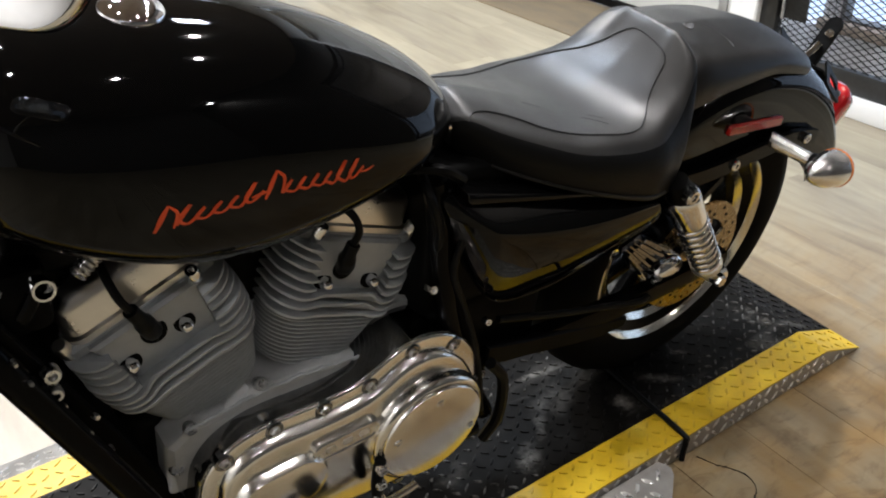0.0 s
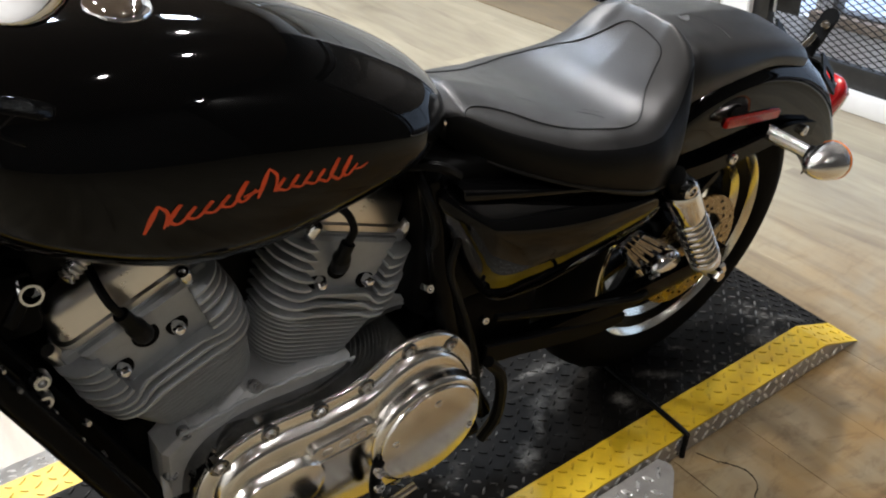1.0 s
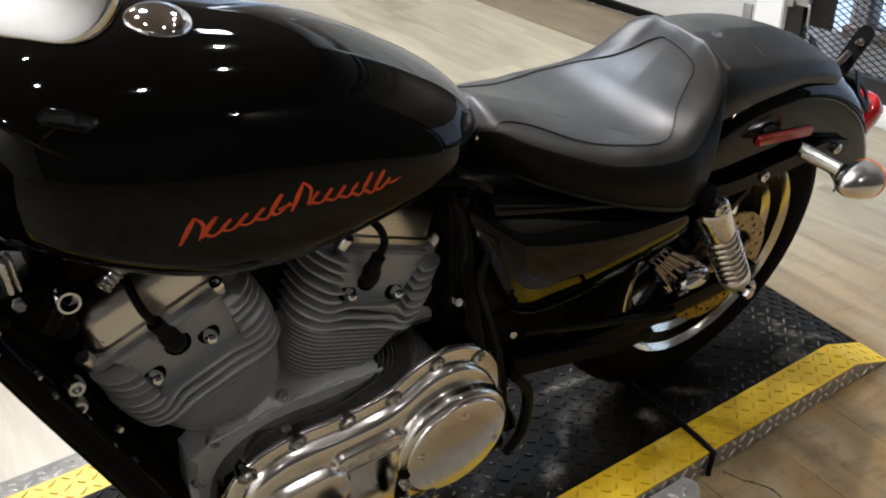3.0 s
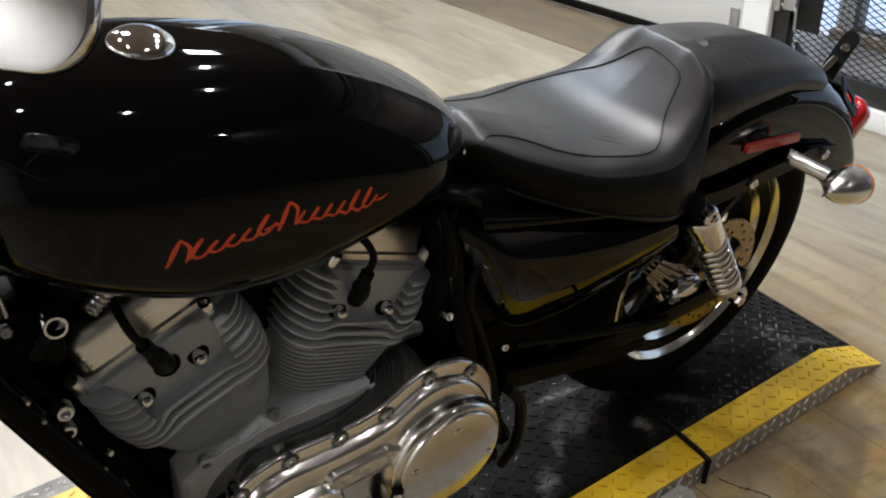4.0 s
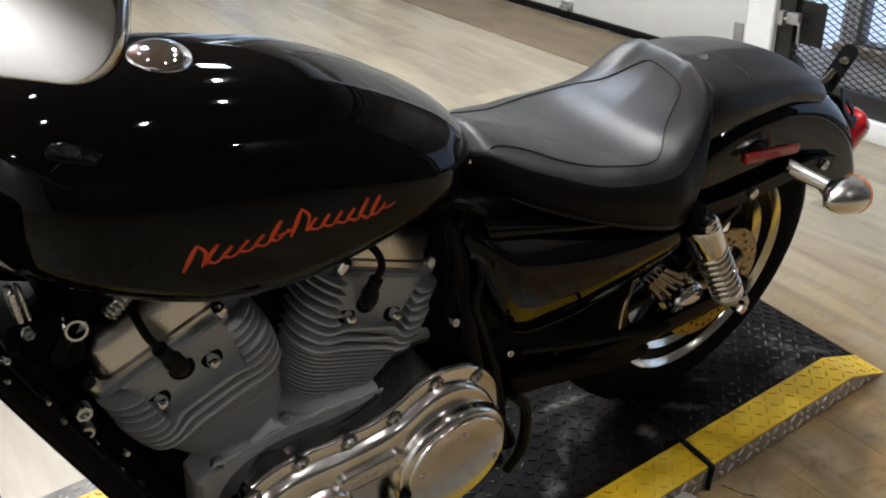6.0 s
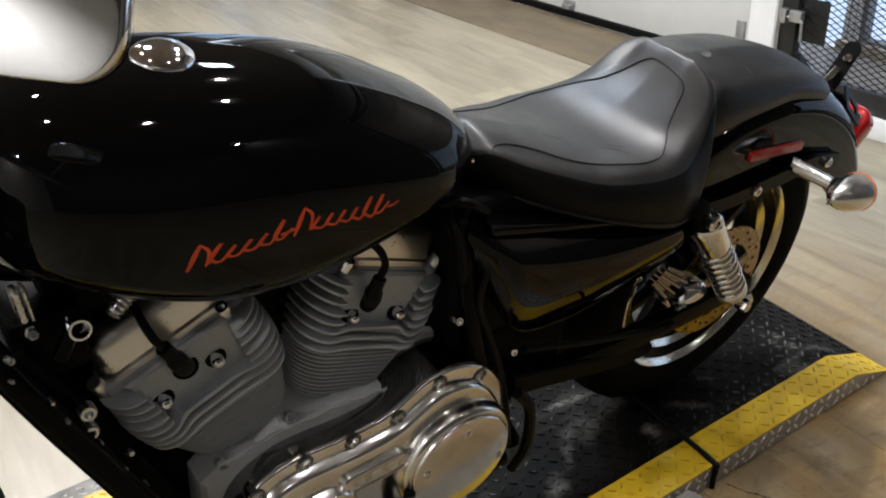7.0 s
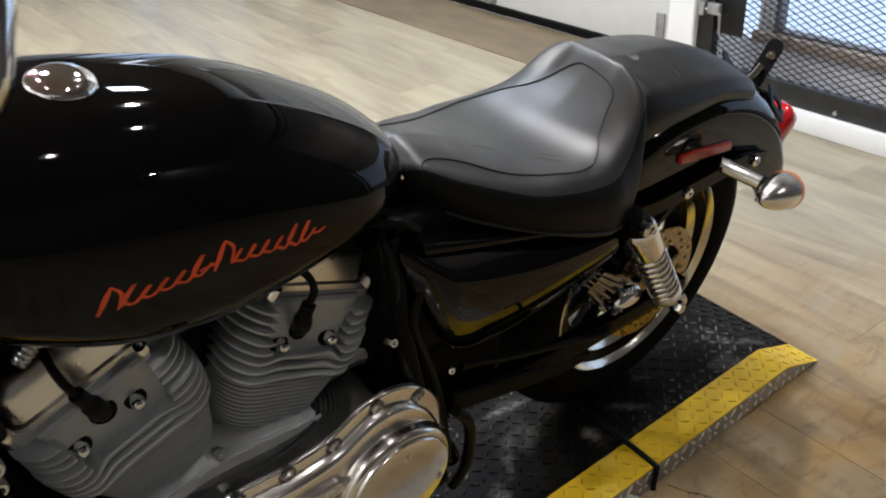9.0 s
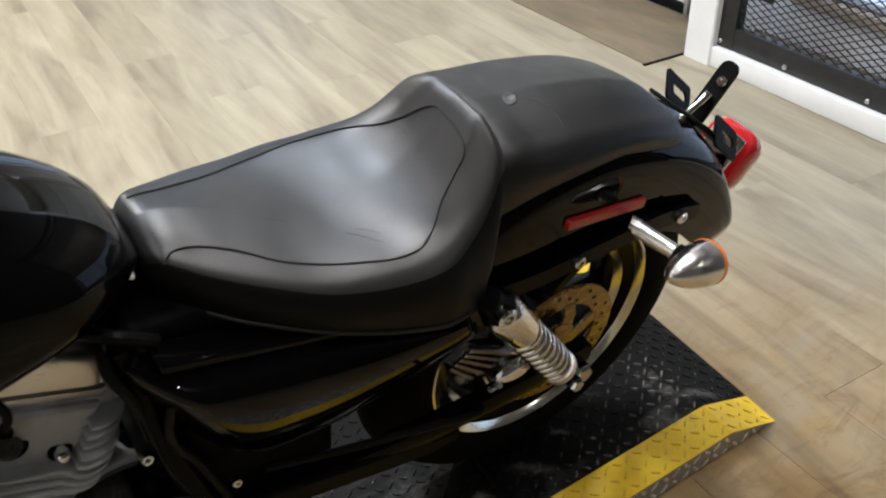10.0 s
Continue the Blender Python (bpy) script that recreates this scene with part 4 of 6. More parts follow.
PILL = [(-0.190, 0.726, 0.060, 0.720, 0.104, 0.680, 0.106, 0.648), (-0.160, 0.738, 0.066, 0.731, 0.110, 0.690, 0.109, 0.658), (-0.11, 0.732, 0.068, 0.724, 0.112, 0.692, 0.109, 0.666), (-0.05, 0.727, 0.068, 0.718, 0.110, 0.691, 0.108, 0.670),
        (0.01, 0.717, 0.064, 0.708, 0.107, 0.688, 0.105, 0.670), (0.06, 0.706, 0.064, 0.697, 0.105, 0.678, 0.104, 0.660), (0.100, 0.692, 0.061, 0.684, 0.101, 0.664, 0.100, 0.648), (0.130, 0.678, 0.055, 0.671, 0.093, 0.651, 0.092, 0.637),
        (0.148, 0.665, 0.046, 0.659, 0.080, 0.642, 0.079, 0.630), (0.159, 0.651, 0.034, 0.647, 0.060, 0.633, 0.059, 0.624), (0.165, 0.634, 0.018, 0.632, 0.034, 0.625, 0.034, 0.619)]


def seat_ring(rows, x, n=8):
    """A cross-section over the top, from the left lower edge to the right one."""
    crown, ws, zs, wm, zm, wl, zl = lerp_rows(rows, x)
    half = [(0, 0.0, crown), (0, 0.55 * ws, crown + 0.40 * (zs - crown)), (0, ws, zs), (0, ws + 0.66 * (wm - ws), zs + 0.30 * (zm - zs)), (0, wm, zm), (0, wl, zl)]
    line = smooth_line(half, n)[1:]
    pts = [(-p.y, p.z) for p in line[::-1]] + [(0.0, crown)] + [(p.y, p.z) for p in line]
    ring = []
    for y, z in pts:
        back = -0.206 + 0.046 * min(max((z - 0.60) / 0.13, 0), 1) if rows is SEAT else 9
        ring.append(Vector((min(x, back + 0.0012 * (x + 0.16) / 0.05), y, z)))
    return ring + [Vector((ring[0].x, wl * 0.6, zl + 0.004)), Vector((ring[0].x, -wl * 0.6, zl + 0.004))]


bm = bmesh.new()
xs = [-0.552 + 0.392 * k / 72 for k in range(73)]
loft(bm, [seat_ring(SEAT, x) for x in xs])
seat = part("rider_seat", bm, VINYL, bike, "black vinyl rider seat with stitched seams", angle=70)
# the skirt under the roll gets a shaded copy of the top's vinyl
seat.data.materials.append(VINYL_SHADED)
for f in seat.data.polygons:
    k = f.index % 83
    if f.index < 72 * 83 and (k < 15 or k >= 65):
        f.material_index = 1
bm = bmesh.new()
xs = [-0.190 + 0.355 * k / 48 for k in range(49)]
loft(bm, [seat_ring(PILL, x) for x in xs])
pillion = part("pillion_pad", bm, VINYL_REAR, bike, "matt black vinyl pillion pad", angle=70)


def seam(name, ob, pts, r, mat, parent, lift=0.0006):
    """A stitched seam dropped on to the seat from above through (x, y) points."""
    line = smooth_line([(x, y, 0) for x, y in pts], 8)
    put = []
    for p in line:
        hit, q, nrm, _ = ob.ray_cast(Vector((p.x, p.y, 1.2)), Vector((0, 0, -1)))
        if hit:
            put.append(q + nrm * lift)
    bm = bmesh.new()
    tube(bm, put, r, 6)
    return part(name, bm, mat, parent, "fine stitched seam")


seam("seam", seat, [(-0.532, -0.055), (-0.522, -0.050), (-0.50, -0.050), (-0.466, -0.062), (-0.435, -0.080), (-0.397, -0.094), (-0.36, -0.106), (-0.318, -0.116), (-0.286, -0.115), (-0.262, -0.101), (-0.238, -0.080), (-0.213, -0.067), (-0.199, -0.061), (-0.193, -0.048), (-0.1895, -0.028), (-0.188, 0.0), (-0.189, 0.016), (-0.198, 0.032), (-0.213, 0.048), (-0.230, 0.068), (-0.250, 0.096), (-0.275, 0.111), (-0.318, 0.114), (-0.36, 0.104), (-0.40, 0.092), (-0.45, 0.066), (-0.50, 0.046), (-0.535, 0.036)], 0.0012, THREAD, seat)
# pale end of the near stitching, and the trim along the skirt's lower edge
seam("stitch_end", seat, [(-0.536, -0.058), (-0.533, -0.0555), (-0.529, -0.053)], 0.0013, SCUFF, seat)["label"] = "pale loose end of the stitching"
seam("stitch_end", seat, [(-0.292, -0.1155), (-0.286, -0.115), (-0.276, -0.109), (-0.262, -0.101)], 0.0013, SCUFF, seat)["label"] = "paler stitches on the corner"
bm = bmesh.new()
tube(bm, [seat_ring(SEAT, -0.51 + 0.28 * k / 24)[1] + Vector((0, -0.001, 0)) for k in range(25)], 0.0022, 8)
part("edge_trim", bm, VINYL_REAR, seat, "thin rubber trim along the lower edge")
for nm, ob, pts, r in (("scuff", seat, [(-0.345, -0.060), (-0.330, -0.072), (-0.318, -0.088)], 0.0005), ("scuff", seat, [(-0.332, -0.058), (-0.322, -0.064), (-0.312, -0.075)], 0.0004), ("scuff", seat, [(-0.42, -0.02), (-0.405, -0.024), (-0.39, -0.03)], 0.0004),
                         ("scuff", pillion, [(-0.085, -0.006), (-0.070, -0.030), (-0.064, -0.055), (-0.068, -0.075)], 0.0006)):
    seam(nm, ob, pts, r, SCUFF, ob, 0.0)["label"] = "faint pale scuff"
# small embossed mark on the pillion pad, a plain oval
bm = bmesh.new()
hit, q, nrm, _ = pillion.ray_cast(Vector((-0.100, -0.012, 1.2)), Vector((0, 0, -1)))
lathe(bm, [(-0.001, 0.017), (0.0007, 0.017), (0.0012, 0.014), (0.0003, 0.012)], along(q, nrm) @ Matrix.Diagonal((0.75, 0.5, 1, 1)), 24)
part("emboss", bm, material("embossed_silver", (0.07, 0.07, 0.07), 0.5, 0.4, var=0.95, scale=180), pillion, "small worn oval emblem")

# ---- rear fender: crown line and skirts
CROWN = [(-0.26, 0.600, 0.55), (-0.17, 0.655, 0.535), (-0.08, 0.684, 0.530), (0.02, 0.690, 0.527), (0.12, 0.668, 0.520), (0.20, 0.628, 0.495), (0.262, 0.572, 0.455), (0.306, 0.505, 0.42), (0.334, 0.445, 0.385), (0.345, 0.405, 0.368)]


def fender_ring(p, t, depth, w=0.106, n=22, thick=0.0):
    nrm = Vector((-t.z, 0, t.x))
    if nrm.z < 0 and nrm.x < 0:
        nrm = -nrm
    ring = []
    for k in range(n + 1):
        u = -1 + 2 * k / n
        a = abs(u)
        y = math.copysign((w - thick) * math.sin(math.pi / 2 * min(a / 0.62, 1)), u)
        d = (depth * 0.30) * (1 - math.cos(math.pi / 2 * min(a / 0.62, 1))) + depth * 0.70 * max(0, (a - 0.62) / 0.38)
        ring.append(p - nrm * (d + thick) + Vector((0, y, 0)))
    return ring


line = smooth_line([(x, 0, z) for x, z, d in CROWN], 6)
fr = frames_along(line)
outer, inner = [], []
for i, (p, t, s, u) in enumerate(fr):
    f = i / (len(fr) - 1)
    depth = 0.155 if f < 0.55 else 0.155 - 0.075 * (f - 0.55) / 0.45
    w = 0.106 - 0.016 * max(0, (f - 0.8) / 0.2) ** 2
    outer.append(fender_ring(p, t, depth, w))
    inner.append(fender_ring(p, t, depth - 0.003, w, thick=0.003)[::-1])
bm = bmesh.new()
loft(bm, [a + b for a, b in zip(outer, inner)])
part("rear_fender", bm, PAINT, bike, "gloss black rear fender", angle=50)

# fender struts, bolts and reflectors on both sides
for s in (-1, 1):
    bm = bmesh.new()
    pts = smooth_line([(-0.235, s * 0.118, 0.548), (-0.12, s * 0.118, 0.534), (0.0, s * 0.118, 0.537), (0.10, s * 0.117, 0.540), (0.185, s * 0.113, 0.522)], 5)
    rings = [[p + Vector((0, dy, dz)) for dy, dz in ((-0.006, -0.013), (0.006, -0.013), (0.006, 0.011), (-0.006, 0.013))] for p in pts]
    loft(bm, rings)
    strut = part("fender_strut", bm, FRAME, bike, "black steel fender strut", angle=30)
    for x, z in ((-0.044, 0.536), (0.140, 0.534)):
        bolt("bolt", (x, s * 0.123, z), (0, s, 0), 0.009, 0.007, CHROME, strut)
    bm = bmesh.new()
    slab(bm, rounded(0.004, 0.585, 0.138, 0.0165, 0.004, 3, math.radians(-7)), [(s * 0.098, 0), (s * 0.1095, 0), (s * 0.1125, 0.002)])
    part("reflector", bm, REFLECT, bike, "long red side reflector")
    # turn signal: stem, bullet shell, amber lens
    bm = bmesh.new()
    tube(bm, [(0.050, s * 0.112, 0.551), (0.056, s * 0.120, 0.549), (0.066, s * 0.155, 0.544), (0.076, s * 0.185, 0.540)], [0.0125, 0.0125, 0.0115, 0.0105], 18)
    sig = part("turn_signal", bm, SATINCHROME, bike, "chrome bullet turn signal with amber lens", angle=50)
    SM = along((0.038, s * 0.205, 0.540), (0.985, 0, -0.12)) @ Matrix.Diagonal((0.88, 0.88, 0.78, 1))
    bm = bmesh.new()
    lathe(bm, [(-0.008, 0.003), (-0.005, 0.008), (0.006, 0.0155), (0.024, 0.0240), (0.046, 0.0305), (0.068, 0.0340), (0.086, 0.0345), (0.086, 0.031)], SM, 36)
    part("shell", bm, SATINCHROME, sig, "chrome shell", angle=50)
    bm = bmesh.new()
    lathe(bm, [(0.0, 0.0105), (0.002, 0.0140), (0.012, 0.0150), (0.016, 0.0120)], along((0.0735, s * 0.176, 0.541), (0.22, s * 0.97, -0.10)), 20)
    part("collar", bm, SATIN, sig, "black collar between stem and shell", angle=50)
    bm = bmesh.new()
    lathe(bm, [(0.086, 0.0345), (0.088, 0.0358), (0.094, 0.0350), (0.101, 0.029), (0.106, 0.016), (0.107, 0.004)], SM, 36)
    part("lens", bm, AMBER, sig, "amber lens", angle=50)

# tail light
TL = pose(0.372, 0, 0.485, 0, 38, 0) @ Matrix.Diagonal((0.85, 0.9, 0.82, 1))
bm = bmesh.new()
box(bm, -0.012, 0.014, -0.036, 0.036, -0.050, 0.044, 0.010, TL, 3)
tail = part("tail_light", bm, CHROME, bike, "red tail light on a chrome base", angle=50)
bm = bmesh.new()
rings = []
for x, ww, h0, h1 in ((0.004, 0.046, -0.060, 0.058), (0.012, 0.051, -0.066, 0.064), (0.046, 0.050, -0.064, 0.063), (0.066, 0.043, -0.054, 0.055), (0.075, 0.026, -0.034, 0.036)):
    o = rounded(0, (h0 + h1) / 2, 2 * ww, h1 - h0, min(ww, 0.032), 5)
    rings.append([TL @ Vector((x, a, b)) for a, b in o])
loft(bm, rings)
part("lens", bm, RED, tail, "red lens", angle=50)

# plate bracket behind the seat
bm = bmesh.new()
for s in (-1, 1):
    M = pose(0.293, s * 0.052, 0.566 if s < 0 else 0.586, 0, 40, 0) @ pose(0, 0, 0, 52, 0, 0)
    o = rounded(0, 0, 0.088, 0.046, 0.006, 3)
    hole = rounded(0.004, 0, 0.052, 0.016, 0.006, 3)
    for z0, flip in ((0.0, 1), (0.004, -1)):
        a = [bm.verts.new(M @ Vector((x, y, z0))) for x, y in o]
        b = [bm.verts.new(M @ Vector((x, y, z0))) for x, y in hole]
        for k in range(len(a)):
            bm.faces.new((a[k], a[(k + 1) % len(a)], b[(k + 1) % len(b)], b[k]))
    n = len(o)
    vs = list(bm.verts)[-4 * n:]
    for k in range(n):
        bm.faces.new((vs[k], vs[(k + 1) % n], vs[2 * n + (k + 1) % n], vs[2 * n + k]))
        bm.faces.new((vs[n + k], vs[n + (k + 1) % n], vs[3 * n + (k + 1) % n], vs[3 * n + k]))
box(bm, -0.045, 0.04, -0.060, 0.060, -0.010, -0.004, 0.002, pose(0.275, 0, 0.580, 0, 42, 0))
bracket = part("plate_bracket", bm, SATIN, bike, "black slotted plate bracket", angle=30)
bm = bmesh.new()
M = look((0.262, -0.012, 0.592), (0.325, -0.012, 0.672))
slab(bm, rounded(0, 0, 0.030, 0.105, 0.014, 5), [(-0.003, 0), (0.003, 0)])
bmesh.ops.transform(bm, verts=bm.verts, matrix=pose(0.284, -0.014, 0.624, 0, 34, 0) @ pose(0, 0, 0, 0, 0, 90))
part("arm", bm, SATIN, bracket)
bolt("bolt", (0.294, -0.018, 0.643), (-0.8, -0.2, 0.55), 0.008, 0.008, CHROME, bracket)
bm = bmesh.new()
tube(bm, [(0.232, -0.01, 0.592), (0.262, -0.014, 0.615), (0.276, -0.015, 0.628)], 0.006, 10)
part("rod", bm, CHROME, bracket)


# ---- wheels
def wheel(name, m, R, rim_r, half, disc, label):
    w = empty(name, None, label=label)
    w.parent = bike
    w.matrix_local = m
    turn = pose(0, 0, 0, 90, 0, 0)
    bm = bmesh.new()
    prof = [(-half * 0.80, rim_r - 0.004), (-half * 0.98, rim_r + 0.014), (-half * 1.04, rim_r + 0.045), (-half * 0.98, R - 0.045), (-half * 0.80, R - 0.022), (-half * 0.45, R - 0.006), (0, R),
            (half * 0.45, R - 0.006), (half * 0.80, R - 0.022), (half * 0.98, R - 0.045), (half * 1.04, rim_r + 0.045), (half * 0.98, rim_r + 0.014), (half * 0.80, rim_r - 0.004)]
    lathe(bm, prof, turn, 72, cap=False)
    part("tyre", bm, RUBBER, w, "black road tyre", angle=50)
    bm = bmesh.new()
    prof = [(half * 0.80, rim_r + 0.001), (half * 0.70, rim_r - 0.012), (half * 0.60, rim_r - 0.020), (half * 0.52, rim_r - 0.029), (half * 0.40, rim_r - 0.044), (half * 0.28, rim_r - 0.051)]
    lathe(bm, prof + [(-a, b) for a, b in prof[::-1]], turn, 72, cap=False)
    part("rim", bm, FRAME, w, "black cast rim", angle=30)
    for sgn in (1, -1):
        bm = bmesh.new()
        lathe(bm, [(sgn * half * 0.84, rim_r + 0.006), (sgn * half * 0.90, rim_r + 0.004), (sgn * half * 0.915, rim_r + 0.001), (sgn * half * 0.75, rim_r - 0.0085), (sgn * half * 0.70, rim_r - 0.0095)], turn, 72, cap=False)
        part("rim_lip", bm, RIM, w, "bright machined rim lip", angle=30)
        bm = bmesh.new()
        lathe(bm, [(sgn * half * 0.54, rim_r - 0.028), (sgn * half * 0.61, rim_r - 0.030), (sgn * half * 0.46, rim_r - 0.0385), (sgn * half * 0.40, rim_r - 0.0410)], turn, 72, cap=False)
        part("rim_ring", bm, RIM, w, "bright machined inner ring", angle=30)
    bm = bmesh.new()
    lathe(bm, [(-0.075, 0.030), (-0.07, 0.040), (-0.03, 0.046), (0.03, 0.046), (0.07, 0.040), (0.075, 0.030)], turn, 28)
    part("hub", bm, SATIN, w, "black hub")
    for k in range(9):
        bm = bmesh.new()
        a = 2 * math.pi * k / 9
        r0, r1 = 0.036, rim_r - 0.042
        rows = []
        for t in (0, 0.5, 1):
            r = r0 + (r1 - r0) * t
            hw, hy = 0.014 - 0.003 * t, 0.016
            c = Vector((math.cos(a), 0, math.sin(a))) * r
            s = Vector((-math.sin(a), 0, math.cos(a)))
            rows.append([c + s * i * hw + Vector((0, j * hy, 0)) for i, j in ((-0.6, -1), (0.6, -1), (1, -0.4), (1, 0.4), (0.6, 1), (-0.6, 1), (-1, 0.4), (-1, -0.4))])
        loft(bm, rows)
        part("spoke", bm, FRAME, w, "black cast spoke" if k == 0 else "")
    if disc:
        bm = bmesh.new()
        n = 48
        ring = lambda y, r: [Vector((r * math.cos(2 * math.pi * k / n), y, r * math.sin(2 * math.pi * k / n))) for k in range(n)]
        loft(bm, [ring(-disc, 0.078), ring(-disc, 0.112), ring(-disc - 0.005, 0.112), ring(-disc - 0.005, 0.078), ring(-disc, 0.078)], cap=False)
        rotor = part("brake_disc", bm, ROTOR, w, "drilled steel brake disc", angle=30)
        for k in range(6):
            a = 2 * math.pi * k / 6
            rows = []
            bm = bmesh.new()
            for t in (0, 0.5, 1):
                r, b = 0.034 + 0.048 * t, a + 0.35 * t
                c, s = Vector((math.cos(b), 0, math.sin(b))) * r, Vector((-math.sin(b), 0, math.cos(b))) * (0.013 - 0.003 * t)
                rows.append([c - s + Vector((0, -disc, 0)), c + s + Vector((0, -disc, 0)), c + s + Vector((0, -disc - 0.005, 0)), c - s + Vector((0, -disc - 0.005, 0))])
            loft(bm, rows)
            part("arm", bm, ROTOR, rotor, angle=30)
        bm = bmesh.new()
        lathe(bm, [(disc - 0.01, 0.040), (disc + 0.006, 0.040), (disc + 0.007, 0.026)], turn, 28)
        part("carrier", bm, ROTOR, rotor, angle=30)
        for k in range(30):
            bm = bmesh.new()
            a, r = 2 * math.pi * k / 30, 0.086 + 0.008 * (k % 3)
            lathe(bm, [(disc + 0.0052, 0.0032), (disc + 0.0056, 0.0032)], turn @ pose(r * math.cos(a), r * math.sin(a), 0), 8)
            part("drilling", bm, SATIN, w, smooth=False)
    return w


wheel("rear_wheel", pose(AX, 0, AZ), 0.300, 0.200, 0.058, 0.070, "black cast rear wheel with bright rim")
wheel("front_wheel", pose(-1.44, -0.02, 0.315, 0, 0, 22), 0.315, 0.225, 0.055, 0, "black cast front wheel turned on its fork")

# swingarm, axle, shocks, caliper
bm = bmesh.new()
for s in (-1, 1):
    pts = smooth_line([(-0.52, s * 0.085, 0.315), (-0.40, s * 0.100, 0.310), (-0.20, s * 0.112, 0.312), (0.03, s * 0.114, 0.318)], 5)
    loft(bm, [[p + Vector((0, dy, dz)) for dy, dz in ((-0.011, -0.017), (0.011, -0.017), (0.013, 0), (0.011, 0.017), (-0.011, 0.017), (-0.013, 0))] for p in pts])
swing = part("swingarm", bm, FRAME, bike, "black tubular swingarm", angle=50)
bm = bmesh.new()
lathe(bm, [(-0.14, 0.010), (0.14, 0.010)], pose(AX, 0, AZ, 90, 0, 0), 16)
part("axle", bm, STEEL, swing)
bolt("axle_nut", (AX, -0.128, AZ), (0, -1, 0), 0.018, 0.018, CHROME, swing, hexed=True, socket=False)


def shock(s):
    top, low = Vector((-0.192, s * 0.140, 0.550)), Vector((-0.030, s * 0.140, 0.322))
    d = (low - top).normalized()
    M = along(top, d) @ Matrix.Diagonal((0.85, 0.85, 1, 1))
    L = (low - top).length
    bm = bmesh.new()
    lathe(bm, [(-0.022, 0.010), (-0.020, 0.019), (0.004, 0.021), (0.010, 0.026), (0.018, 0.026)], M, 24)
    sh = part("shock_absorber", bm, SATIN, bike, "chrome coil shock absorber with black top")
    bm = bmesh.new()
    lathe(bm, [(0.016, 0.026), (0.020, 0.0305), (0.030, 0.0315), (0.085, 0.0305), (0.092, 0.029), (0.092, 0.024)], M, 32)
    part("cover", bm, CHROME, sh, "chrome upper cover", angle=40)
    bm = bmesh.new()
    turns, n = 8, 8 * 22
    pts = [M @ Vector((0.0262 * math.cos(2 * math.pi * turns * i / n), 0.0262 * math.sin(2 * math.pi * turns * i / n), 0.088 + (L - 0.135) * i / n)) for i in range(n + 1)]
    tube(bm, pts, 0.0046, 7)
    part("spring", bm, CHROME, sh, "chrome coil spring", angle=60)
    bm = bmesh.new()
    lathe(bm, [(0.06, 0.011), (L - 0.02, 0.011)], M, 16)
    part("rod", bm, STEEL, sh)
    bm = bmesh.new()
    lathe(bm, [(L - 0.050, 0.022), (L - 0.046, 0.0305), (L - 0.034, 0.0305), (L - 0.030, 0.020), (L - 0.012, 0.015), (L + 0.008, 0.015)], M, 28)
    part("spring_seat", bm, CAST, sh)
    bolt("bolt", top + Vector((0, s * 0.020, 0)), (0, s, 0), 0.013, 0.010, CHROME, sh)
    bolt("bolt", low + Vector((0, s * 0.012, 0)), (0, s, 0), 0.012, 0.016, CHROME, sh, hexed=True, socket=False)


shock(-1)
shock(1)
bm = bmesh.new()
slab(bm, [(-0.222, 0.416), (-0.185, 0.430), (-0.098, 0.366), (-0.100, 0.330), (-0.160, 0.336)], [(-0.066, 0.002), (-0.070, 0), (-0.092, 0), (-0.096, 0.004)])
cal = part("brake_caliper", bm, DARKPOLISH, bike, "dark cast rear brake caliper", angle=40)
for k in range(5):
    u = k / 4
    a, b = Vector((-0.214 + 0.030 * u, 0.406 + 0.018 * u)), Vector((-0.160 + 0.050 * u, 0.348 + 0.028 * u))
    n = Vector((b.y - a.y, a.x - b.x)).normalized() * 0.0032
    bm = bmesh.new()
    slab(bm, [tuple(a + n), tuple(a - n), tuple(b - n), tuple(b + n)], [(-0.090, 0), (-0.102, 0), (-0.104, 0.001)])
    part("rib", bm, DARKPOLISH, cal, angle=30)
bm = bmesh.new()
lathe(bm, [(0.0, 0.036), (0.030, 0.036), (0.040, 0.033), (0.046, 0.026), (0.049, 0.012), (0.0495, 0.003)], along((-0.100, -0.070, 0.326), (0, -1, 0)), 28)
part("piston_housing", bm, CHROME, cal, "bright rounded piston housing", angle=50)
bolt("bolt", (-0.137, -0.098, 0.355), (0, -1, 0), 0.011, 0.008, SATIN, cal)
bm = bmesh.new()
tube(bm, smooth_line([(-0.165, -0.125, 0.318), (-0.19, -0.127, 0.318), (-0.25, -0.12, 0.33), (-0.36, -0.115, 0.36), (-0.48, -0.11, 0.40)], 6), 0.0055, 8)
part("brake_hose", bm, HOSE, cal, "black rubber brake hose")
bm = bmesh.new()
lathe(bm, [(0, 0.008), (0.004, 0.009), (0.03, 0.007), (0.034, 0.005)], along((-0.128, -0.112, 0.330), (-0.95, -0.1, 0.10)) @ Matrix.Scale(0.62, 4), 12)
part("banjo", bm, STEEL, cal)

# belt guard under the swingarm side and lower belt run
bm = bmesh.new()
slab(bm, [(-0.50, 0.325), (-0.42, 0.305), (-0.31, 0.276), (-0.25, 0.264), (-0.20, 0.264), (-0.195, 0.280), (-0.29, 0.304), (-0.42, 0.338), (-0.50, 0.362)], [(-0.106, 0.002), (-0.110, 0), (-0.118, 0), (-0.121, 0.002)])
part("lower_guard", bm, SATIN, bike, "satin black guard along the swingarm", angle=30)

